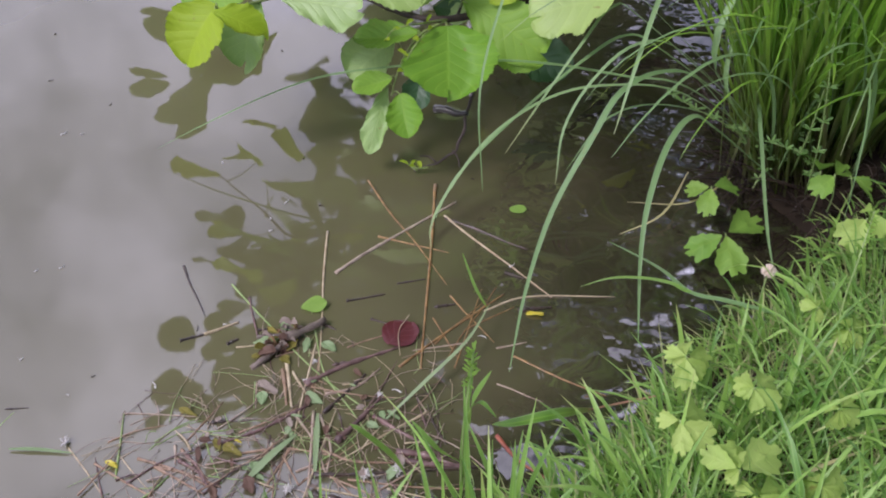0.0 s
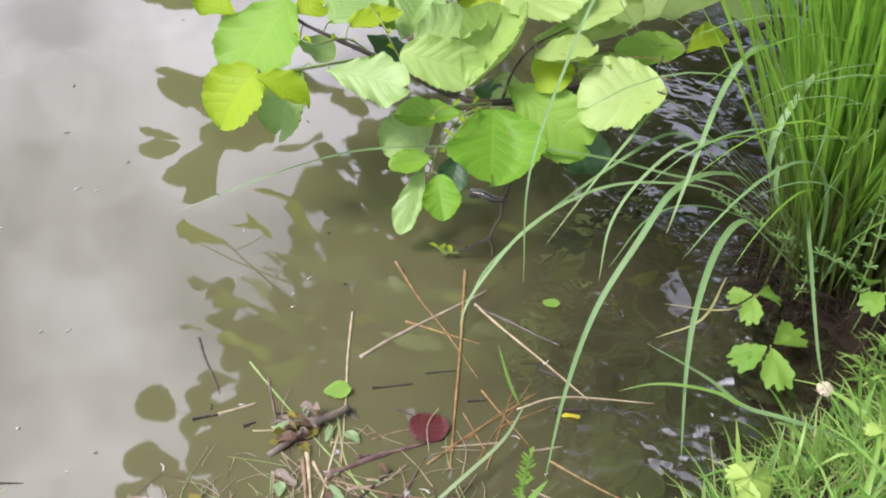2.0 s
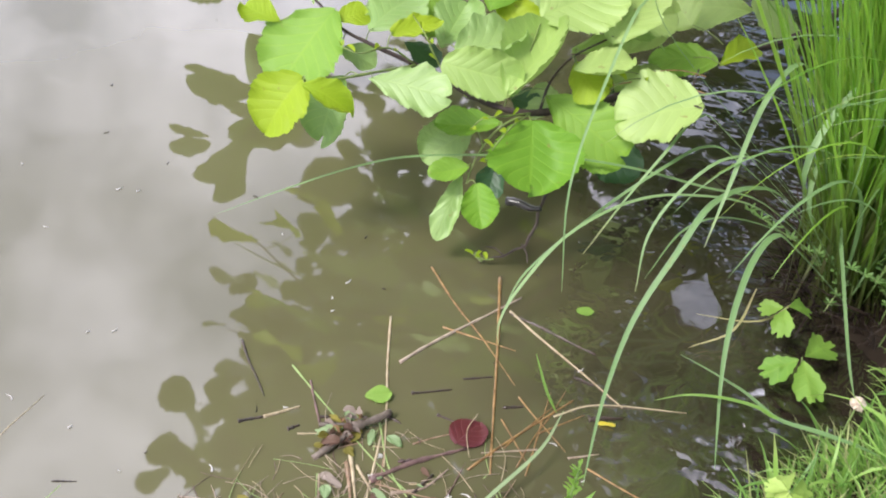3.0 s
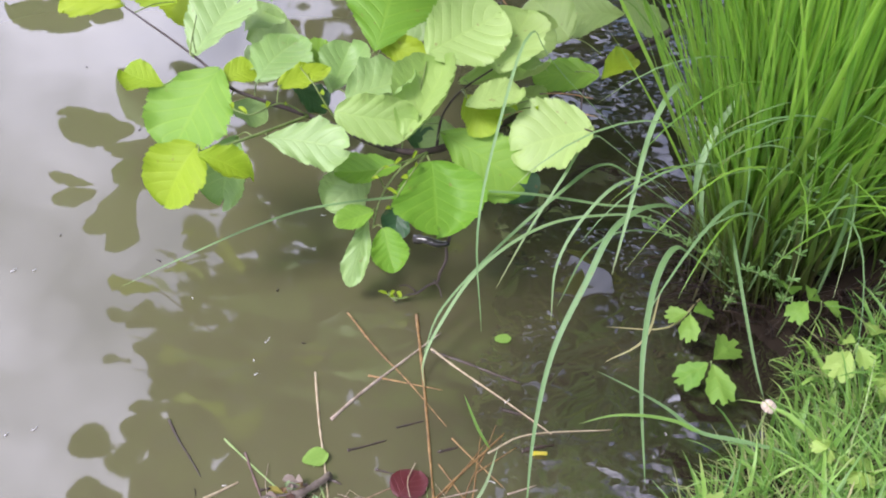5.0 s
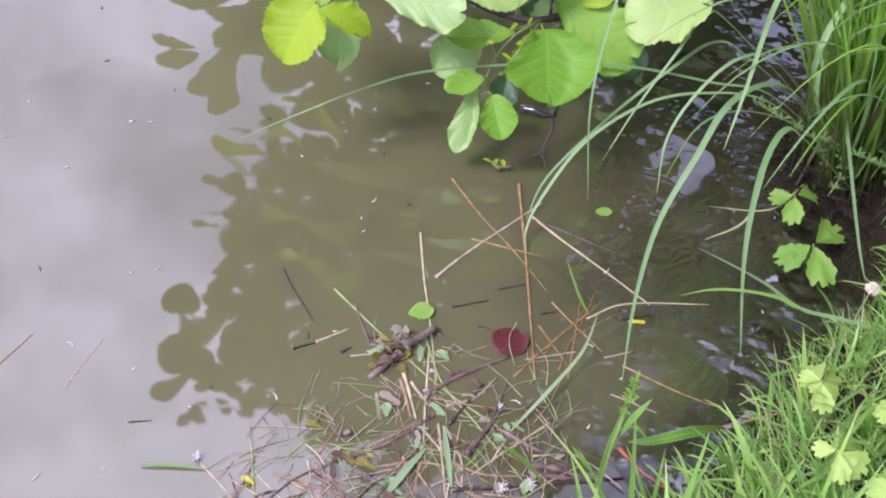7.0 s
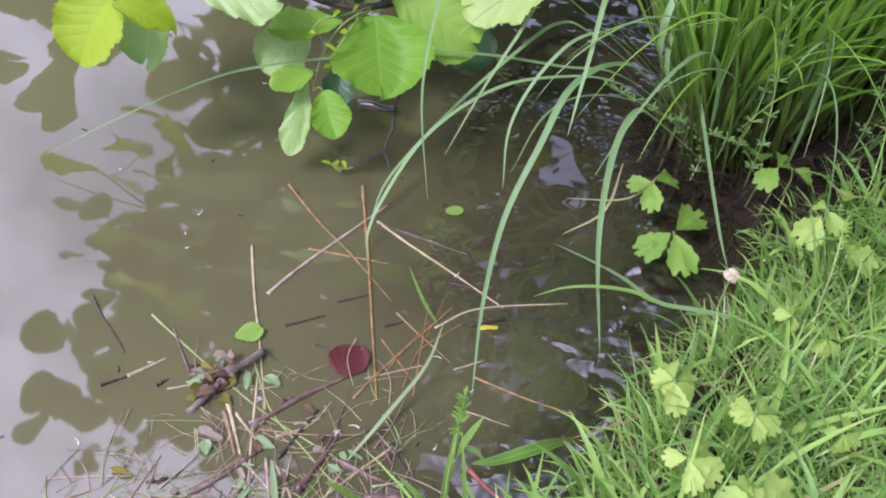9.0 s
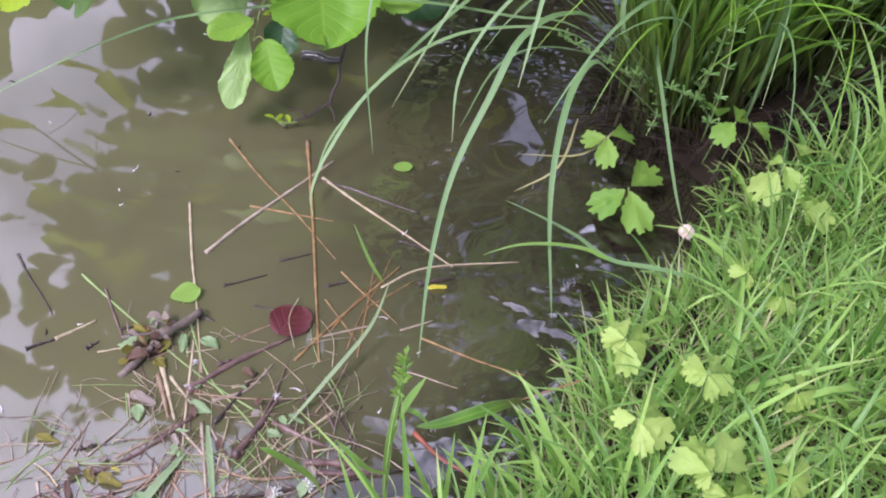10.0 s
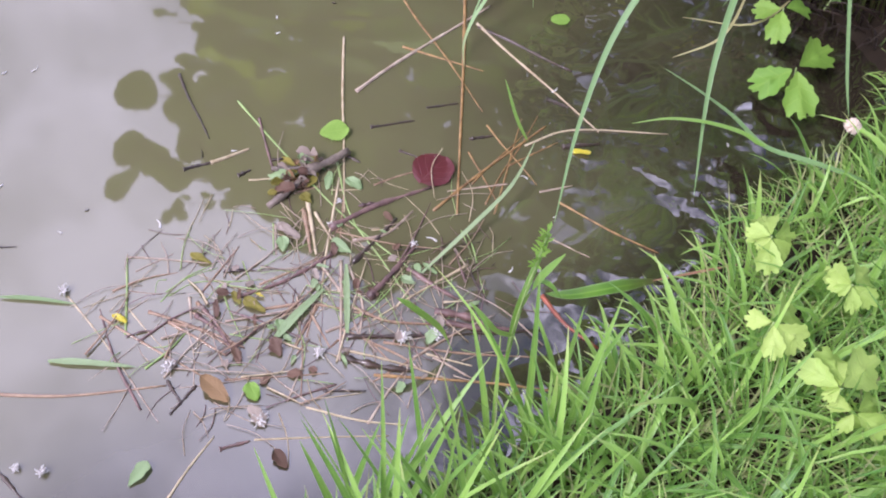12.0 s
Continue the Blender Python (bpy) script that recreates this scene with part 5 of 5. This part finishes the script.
def raft():
    """Loose thin pieces between the named ones."""
    r = random.Random(9)
    for i in range(64):
        q, w = 2 * math.pi * r.random(), math.sqrt(r.random())
        cx, cy = -0.075 + 0.19 * w * math.cos(q), 0.49 + 0.10 * w * math.sin(q) + 0.05 * w * math.cos(q)
        if inland(cx, cy) > -0.01:
            continue
        length = r.uniform(0.02, 0.11)
        a = r.gauss(0.75, 0.5) if r.random() < 0.6 else r.gauss(1.9, 0.5)
        d = (math.cos(a) * length / 2, math.sin(a) * length / 2)
        z0 = r.uniform(-0.0008, 0.003)
        bow = r.uniform(-0.14, 0.14)
        straw(r.choice("rrvvgggppdn"), r.uniform(0.0006, 0.0014), (cx - d[0], cy - d[1], z0), (cx - d[1] * bow, cy + d[0] * bow, z0 + 0.001), (cx + d[0], cy + d[1], r.uniform(-0.001, 0.004)), group="floating litter")
    scraps = ((PALE_LEAF, "green_leaf", "small torn green leaf floating in the litter"), (GREY_LEAF, "dead_leaf", "small grey dead leaf in the litter"), (BROWN_LEAF, "dead_leaf", "small brown dead leaf in the litter"))
    for i in range(30):
        q, w = 2 * math.pi * r.random(), math.sqrt(r.random())
        cx, cy = -0.07 + 0.16 * w * math.cos(q), 0.49 + 0.10 * w * math.sin(q)
        if inland(cx, cy) > -0.01:
            continue
        m, name, label = scraps[i % 3]
        flat_leaf(name, (cx, cy), r.uniform(0.006, 0.014), r.uniform(0.003, 0.009), r.uniform(0, 360), m, label, tilt=r.uniform(-6, 16), group="leaf scraps", ragged=2.5, flat=0.4)


raft()


def wisps(count, seed):
    """Hair-fine stems and crumbs between the straws."""
    r = random.Random(seed)
    pieces = []
    for _ in range(count):
        q, w = 2 * math.pi * r.random(), r.random() ** 0.8
        x, y = -0.08 + 0.19 * w * math.cos(q), 0.505 + 0.15 * w * math.sin(q) + 0.04 * w * math.cos(q)
        if inland(x, y) > -0.008:
            continue
        a, l = r.uniform(0, 6.28), r.uniform(0.004, 0.035)
        b = a + r.uniform(-0.5, 0.5)
        m = (x + math.cos(a) * l, y + math.sin(a) * l, r.uniform(0.0, 0.005))
        e = (m[0] + math.cos(b) * l, m[1] + math.sin(b) * l, r.uniform(-0.001, 0.004))
        pieces.append(tube([(x, y, r.uniform(-0.001, 0.003)), m, e], r.uniform(0.0003, 0.0006), 0.0003, 4, 3))
    return joined(pieces)


for n, seed, m, words in ((100, 41, GREY_STRAW, "fine greyish plant litter"), (60, 42, VIOLET_STICK, "fine dark plant litter"), (46, 43, GREEN_STRAW, "fine green stems in the litter"), (60, 44, PALE_STRAW, "fine pale straw litter")):
    tagged(part("litter_wisps", wisps(n, seed), m), words + " on the water", "litter", kind="stuff")


def clump(place, turn):
    """A wad of rotting leaves caught on a stub."""
    top = thing("rotten_leaf_clump", (place[0], place[1], 0.0), "wad of curled rotting leaves and bark on the water", "leaf clump")
    r = random.Random(31)
    m = Matrix.Rotation(radians(turn), 4, "Z")
    for i in range(34):
        a = r.uniform(0, 6.28)
        foot = m @ Vector((r.uniform(-0.013, 0.011), r.uniform(-0.030, 0.024), r.uniform(0.001, 0.012)))
        way = Vector((math.cos(a), math.sin(a), r.uniform(-0.1, 0.6))).normalized()
        g = leaf_shape(r.uniform(0.009, 0.020), r.uniform(0.006, 0.013), 12, 8, 0.12, 1.2, 1.1, 0.6, 0.03, r, 0.0, 0.3, 2.6)
        part("curled_leaf", set_between(g, foot, foot + way, (r.uniform(-0.5, 0.5), -0.2, 1)), (MOSS, GREY_LEAF, TAN_LEAF, BROWN_LEAF, BROWN_LEAF, GREY_LEAF, MOSS, PALE_LEAF)[i % 8], top)
    for a, b, rad in (((-0.01, -0.05, 0.0), (0.006, 0.01, 0.008), 0.004), ((0.0, 0.0, 0.006), (0.028, 0.045, 0.008), 0.0055), ((-0.03, -0.01, 0.002), (0.01, 0.012, 0.010), 0.003)):
        p, q = m @ Vector(a), m @ Vector(b)
        part("bark_piece", tube([tuple(p), tuple((p + q) / 2 + Vector((0.003, -0.002, 0.002))), tuple(q)], rad, rad * 0.6, 7, 4, 0.3, r), OLD_BARK, top)


clump((-0.131, 0.629), -15)


def shore_grass(points, width, material=GRASS_BLADE, name="grass_shoot", label="long bright green grass blade over the water"):
    c = Vector(points[0])
    ob = part(name, ribbon([tuple(Vector(p) - c) for p in points], width, steps=5, fold=0.25, taper=1.3, base=0.35), material)
    ob.location = c
    return tagged(ob, label, "grass", "grass blades over the water")


# a grass shoot standing in the shallows
stem = shore_grass([(0.106, 0.471, 0.000), (0.103, 0.493, 0.060), (0.105, 0.498, 0.140), (0.106, 0.504, 0.190)], 0.006)
shore_grass([(0.104, 0.493, 0.060), (0.110, 0.490, 0.130), (0.124, 0.497, 0.170)], 0.009)
shore_grass([(0.106, 0.483, 0.040), (0.085, 0.453, 0.100), (0.059, 0.458, 0.130)], 0.008)
shore_grass([(0.104, 0.502, 0.100), (0.117, 0.491, 0.130), (0.133, 0.485, 0.120)], 0.005)
shore_grass([(0.295, 0.590, 0.070), (0.248, 0.567, 0.070), (0.217, 0.552, 0.070)], 0.0022, STRAW_BLADE, label="reddish grass stem reaching over the water")
shore_grass([(0.220, 0.554, 0.068), (0.186, 0.535, 0.075), (0.148, 0.520, 0.070), (0.126, 0.521, 0.060)], 0.0125, SEDGE)
shore_grass([(0.414, 0.702, 0.090), (0.388, 0.698, 0.100), (0.348, 0.704, 0.100), (0.310, 0.719, 0.090), (0.284, 0.767, 0.070), (0.256, 0.814, 0.045), (0.219, 0.862, 0.020)], 0.0062, ARCH)
shore_grass([(0.363, 0.700, 0.100), (0.310, 0.719, 0.090), (0.290, 0.734, 0.085), (0.259, 0.751, 0.070), (0.224, 0.763, 0.050), (0.192, 0.772, 0.020)], 0.0058, GRASS_BLADE)
shore_grass([(0.055, 0.473, 0.000), (0.040, 0.468, 0.050), (0.012, 0.463, 0.090), (-0.001, 0.463, 0.100)], 0.008)
shore_grass([(0.007, 0.542, 0.000), (0.045, 0.595, 0.020), (0.078, 0.651, 0.030), (0.093, 0.711, 0.030)], 0.004, PALE_LEAF)
shore_grass([(0.087, 0.734, 0.000), (0.070, 0.745, 0.020), (0.049, 0.769, 0.050)], 0.004)
for a, b in (((0.041, 0.743), (0.105, 0.680)), ((0.057, 0.642), (0.093, 0.771)), ((0.068, 0.633), (0.076, 0.762)), ((0.039, 0.663), (0.084, 0.745)), ((0.073, 0.697), (0.119, 0.741)), ((0.028, 0.703), (0.070, 0.646))):
    straw("s", 0.0012, a, b)
# loose green blades lying in the litter
shore_grass([(-0.108, 0.440, 0.003), (-0.092, 0.474, 0.006), (-0.075, 0.507, 0.004)], 0.008, PALE_LEAF, label="flat green grass blade lying in the litter")
shore_grass([(-0.062, 0.537, 0.004), (-0.051, 0.496, 0.006), (-0.041, 0.458, 0.003)], 0.006, PALE_LEAF, label="flat green grass blade lying in the litter")
shore_grass([(-0.357, 0.426, 0.003), (-0.327, 0.432, 0.003), (-0.290, 0.436, 0.002)], 0.004, PALE_LEAF, label="flat green grass blade lying on the water")
shore_grass([(-0.291, 0.377, 0.003), (-0.260, 0.383, 0.004), (-0.216, 0.390, 0.002)], 0.006, PALE_LEAF, label="flat green grass blade lying on the water")
straw("s", 0.0014, (0.130, 0.665), (0.189, 0.643), (0.238, 0.630))
straw("s", 0.0016, (-0.010, 0.433), (0.093, 0.450), (0.172, 0.458))
straw("n", 0.0012, (-0.394, 0.412), (-0.374, 0.491), (-0.359, 0.569), lift=-0.0012)
straw("d", 0.0023, (0.099, 0.797), (0.124, 0.792))
straw("d", 0.0016, (-0.043, 0.685), (-0.018, 0.681))
straw("g", 0.0014, (0.109, 0.672), (0.142, 0.689))
straw("g", 0.0010, (0.118, 0.621), (0.170, 0.607))
straw("s", 0.0009, (-0.558, 0.486), (-0.534, 0.561))
straw("p", 0.0007, (-0.470, 0.497), (-0.457, 0.570))
straw("d", 0.0012, (-0.389, 0.473), (-0.366, 0.480))


def specks(count):
    """Seeds and fluff drifting on the pond."""
    r = random.Random(17)
    pieces = []
    for _ in range(count):
        x, y = r.uniform(-0.75, 0.35), r.uniform(0.3, 1.5)
        if inland(x, y) > -0.02:
            continue
        a, l = r.uniform(0, 3.14), r.uniform(0.0015, 0.006)
        d = (math.cos(a) * l, math.sin(a) * l)
        pieces.append(tube([(x - d[0], y - d[1], 0.0006), (x + d[1] * 0.3, y - d[0] * 0.3, 0.001), (x + d[0], y + d[1], 0.0006)], r.uniform(0.0004, 0.0012), 0.0003, 5, 2))
    return joined(pieces)


tagged(part("seed_fluff", specks(70), FLUFF), "white seed fluff and specks drifting on the water", "seeds", kind="stuff")
tagged(part("litter_specks", specks(34), DARK_STICK), "dark specks of litter drifting on the water", "litter", kind="stuff")


def clover_flower(place):
    top = thing("clover_flower", place, "faded pinkish white clover flower head in the grass", "flower")
    r = random.Random(2)
    part("stem", tube([(0.004, 0, -0.09), (0.001, 0, -0.04), (0, 0, 0)], 0.0011, 0.001, 5, 3), GREEN_STRAW, top)
    petals = []
    for i in range(90):
        z, a = r.uniform(-0.5, 1), r.uniform(0, 6.28)
        w = Vector((math.sqrt(1 - z * z) * math.cos(a), math.sqrt(1 - z * z) * math.sin(a), z))
        petals.append(tube([tuple(w * 0.002), tuple(w * 0.006 + Vector((0, 0, 0.001))), tuple(w * r.uniform(0.0065, 0.0088))], 0.0016, 0.0012, 5, 2))
    part("flower_head", joined(petals), CLOVER_HEAD, top)


clover_flower((0.391, 0.755, 0.105))


def cleavers(foot, *points):
    """A trailing weed with whorls of narrow leaves."""
    top = thing("cleavers_stem", foot, "thin green weed with whorled leaves climbing the sedge", "weed", "weeds in the sedge")
    c = Vector(foot)
    pts = [tuple(Vector(p) - c) for p in (foot, *points)]
    part("stem", tube(pts, 0.0009, 0.0006, 5, 4), GREEN_STRAW, top)
    line = spline(pts, 5)
    r = random.Random(len(points) + int(foot[0] * 1000))
    for i in range(2, len(line), 2):
        for k in range(6):
            a = k * 1.05 + r.uniform(0, 0.6)
            way = Vector((math.cos(a), math.sin(a) * 0.8, 0.35)).normalized()
            g = leaf_shape(r.uniform(0.009, 0.014), 0.0028, 5, 2, 0.0, 1.0, 0.1, 0.1, 0, r)
            part("leaf", set_between(g, line[i], Vector(line[i]) + way, (0, -0.3, 1)), WEED, top)


cleavers((0.430, 1.016, 0.040), (0.426, 1.031, 0.100), (0.447, 1.023, 0.160), (0.460, 1.011, 0.200))
cleavers((0.404, 1.034, 0.030), (0.374, 1.044, 0.080), (0.307, 1.032, 0.120), (0.267, 1.049, 0.130))
cleavers((0.558, 1.052, 0.040), (0.497, 1.044, 0.180), (0.486, 1.066, 0.280), (0.487, 1.077, 0.340))
cleavers((0.484, 1.003, 0.040), (0.451, 1.000, 0.090), (0.400, 0.979, 0.120))
cleavers((0.526, 1.048, 0.060), (0.478, 1.029, 0.160), (0.422, 1.020, 0.250), (0.423, 1.024, 0.290))
cleavers((0.577, 1.059, 0.080), (0.552, 1.056, 0.180), (0.532, 1.057, 0.250), (0.507, 1.067, 0.300))
cleavers((0.424, 1.054, 0.080), (0.395, 1.062, 0.150), (0.411, 1.060, 0.220), (0.421, 1.072, 0.240))
cleavers((0.399, 0.997, 0.030), (0.408, 1.014, 0.060), (0.392, 1.024, 0.090), (0.367, 1.032, 0.100))


weed_rng = random.Random(77)
for _ in range(9):
    x, y = weed_rng.uniform(0.42, 0.62), weed_rng.uniform(0.96, 1.06)
    w, h = weed_rng.uniform(-0.06, 0.05), weed_rng.uniform(0.16, 0.42)
    cleavers((x, y, 0.05), (x + w * 0.3, y - 0.02, 0.05 + h * 0.35), (x + w * 0.7, y - 0.005, 0.05 + h * 0.7), (x + w, y + 0.02, 0.05 + h))


def seed_head(*points):
    """A grass stalk that ends in a narrow green spike."""
    c = Vector(points[0])
    top = thing("grass_seed_head", points[0], "green grass stalk with a narrow seed spike", "grass", "grass seed heads")
    pts = [tuple(Vector(p) - c) for p in points]
    part("stalk", tube(pts, 0.0010, 0.0007, 5, 5), GREEN_STRAW, top)
    line = spline(pts, 10)
    r = random.Random(int(abs(points[0][0]) * 1000))
    grains = []
    for q in line[int(len(line) * 0.62):]:
        for k in range(3):
            a = r.uniform(0, 6.28)
            way = Vector((math.cos(a), math.sin(a), 0.6)).normalized()
            g = leaf_shape(r.uniform(0.006, 0.010), 0.0022, 4, 2, 0.0, 1.0, 0.1, 0.2, 0.0, r)
            grains.append(set_between(g, q, Vector(q) + way, (0.1, -0.4, 1)))
    spike = part("spike", joined(grains), BUTTERCUP, top)
    spike["kind"] = "stuff"


seed_head((0.419, 0.538, 0.060), (0.430, 0.560, 0.130), (0.457, 0.584, 0.170), (0.489, 0.616, 0.190))
seed_head((0.105, 0.477, 0.000), (0.103, 0.486, 0.090), (0.105, 0.497, 0.150), (0.106, 0.501, 0.190))
seed_head((0.451, 0.633, 0.080), (0.449, 0.671, 0.140), (0.452, 0.692, 0.190), (0.462, 0.731, 0.220))


def dry_stem(*points, width=0.004):
    shore_grass(list(points), width, STRAW_PALE_BLADE, "dry_grass", "pale yellow dry grass stem lying in the green grass")


dry_stem((0.389, 0.474, 0.100), (0.412, 0.482, 0.130), (0.454, 0.505, 0.140))
dry_stem((0.425, 0.516, 0.100), (0.436, 0.511, 0.140), (0.473, 0.526, 0.150), width=0.003)
dry_stem((0.436, 0.619, 0.090), (0.435, 0.615, 0.130), (0.439, 0.626, 0.150), width=0.0025)
dry_stem((0.260, 0.640, 0.020), (0.277, 0.619, 0.030), (0.296, 0.599, 0.050), width=0.003)
dry_stem((0.222, 0.466, 0.020), (0.243, 0.475, 0.050), (0.267, 0.483, 0.070), width=0.003)
dry_stem((0.316, 1.028, 0.020), (0.285, 0.931, 0.020), (0.232, 0.895, 0.004), width=0.003)
dry_stem((0.373, 1.027, 0.020), (0.315, 0.948, 0.030), (0.238, 0.957, 0.010), width=0.003)


# ---- buttercups ----
def buttercup_leaf(hub, *leaflets):
    """A leaf on its stalk: each leaflet runs from the hub to its tip, with its width as a share of its length."""
    top = thing("creeping_buttercup", hub, "light green three lobed buttercup leaf in the grass", "plant", "buttercups on the bank")
    c = Vector(hub)
    low = Vector((0.012, 0.02, min(-0.02, float(ground_height(hub[0] + 0.012, hub[1] + 0.02)) - hub[2])))
    part("leaf_stalk", tube([tuple(low), tuple(low * 0.5 + Vector((0.004, 0, 0.006))), (0, 0, 0)], 0.0012, 0.0009, 5, 4), GREEN_STRAW, top)
    spread = [(Vector(tip) - c, share) for tip, share in leaflets]
    if hub[1] < 0.8:
        # on the bank smaller leaflets fill the gaps
        spread += [(Matrix.Rotation(radians(leaf_rng.choice((-58, 58)) + leaf_rng.uniform(-12, 12)), 3, "Z") @ way * leaf_rng.uniform(0.55, 0.85) + Vector((0, 0, leaf_rng.uniform(-0.012, 0.004))), share) for way, share in spread]
    for way, share in spread:
        g = lobed_leaflet(way.length * (0.86 if hub[1] > 0.8 else 0.96), 0.76 * share, leaf_rng)
        part("leaflet", set_between(g, way * 0.08, way * 0.08 + way.normalized(), (leaf_rng.uniform(-0.2, 0.2), -0.45 + leaf_rng.uniform(-0.2, 0.2), 0.85)), BUTTERCUP if hub[1] > 0.86 else PALE_BUTTERCUP, top)


buttercup_leaf((0.339, 0.951, 0.060), ((0.305, 0.949, 0.048), 0.950), ((0.334, 0.908, 0.048), 0.850), ((0.382, 0.978, 0.048), 0.800))
buttercup_leaf((0.358, 0.874, 0.050), ((0.410, 0.938, 0.038), 0.700), ((0.312, 0.843, 0.038), 0.850), ((0.372, 0.812, 0.038), 0.850))
buttercup_leaf((0.464, 0.960, 0.100), ((0.467, 1.018, 0.088), 1.000))
buttercup_leaf((0.477, 0.943, 0.110), ((0.451, 0.913, 0.098), 1.000), ((0.503, 0.986, 0.098), 0.800))
buttercup_leaf((0.498, 0.951, 0.105), ((0.529, 0.945, 0.093), 0.900))
buttercup_leaf((0.517, 0.845, 0.145), ((0.549, 0.907, 0.133), 1.150))
buttercup_leaf((0.499, 0.835, 0.145), ((0.507, 0.803, 0.133), 1.100), ((0.488, 0.854, 0.133), 1.000))
buttercup_leaf((0.492, 0.828, 0.140), ((0.466, 0.792, 0.128), 1.100))
buttercup_leaf((0.506, 0.770, 0.140), ((0.537, 0.813, 0.128), 1.100), ((0.517, 0.762, 0.128), 1.000))
buttercup_leaf((0.298, 0.575, 0.145), ((0.279, 0.582, 0.133), 0.900), ((0.293, 0.607, 0.133), 0.900), ((0.325, 0.591, 0.133), 0.900), ((0.299, 0.545, 0.133), 0.900))
buttercup_leaf((0.289, 0.474, 0.175), ((0.271, 0.480, 0.163), 0.900), ((0.315, 0.503, 0.163), 1.000), ((0.294, 0.449, 0.163), 0.800))
buttercup_leaf((0.352, 0.524, 0.175), ((0.336, 0.531, 0.163), 1.000), ((0.375, 0.555, 0.163), 0.800), ((0.377, 0.518, 0.163), 0.800))
buttercup_leaf((0.334, 0.423, 0.190), ((0.332, 0.466, 0.178), 0.750), ((0.369, 0.461, 0.178), 0.800), ((0.324, 0.426, 0.178), 0.800))
buttercup_leaf((0.350, 0.414, 0.175), ((0.382, 0.438, 0.163), 0.800), ((0.335, 0.426, 0.163), 0.800), ((0.345, 0.401, 0.163), 0.800), ((0.381, 0.411, 0.163), 0.700))
buttercup_leaf((0.419, 0.507, 0.185), ((0.410, 0.515, 0.173), 0.900), ((0.437, 0.535, 0.173), 0.900), ((0.427, 0.499, 0.173), 0.900))
buttercup_leaf((0.453, 0.644, 0.145), ((0.442, 0.636, 0.133), 0.800), ((0.478, 0.673, 0.133), 0.900), ((0.467, 0.635, 0.133), 0.800))
buttercup_leaf((0.426, 0.669, 0.145), ((0.422, 0.693, 0.133), 0.900), ((0.430, 0.660, 0.133), 0.800), ((0.447, 0.684, 0.133), 0.800))
buttercup_leaf((0.401, 0.434, 0.175), ((0.395, 0.451, 0.163), 0.800), ((0.426, 0.454, 0.163), 0.800), ((0.413, 0.424, 0.163), 0.800))
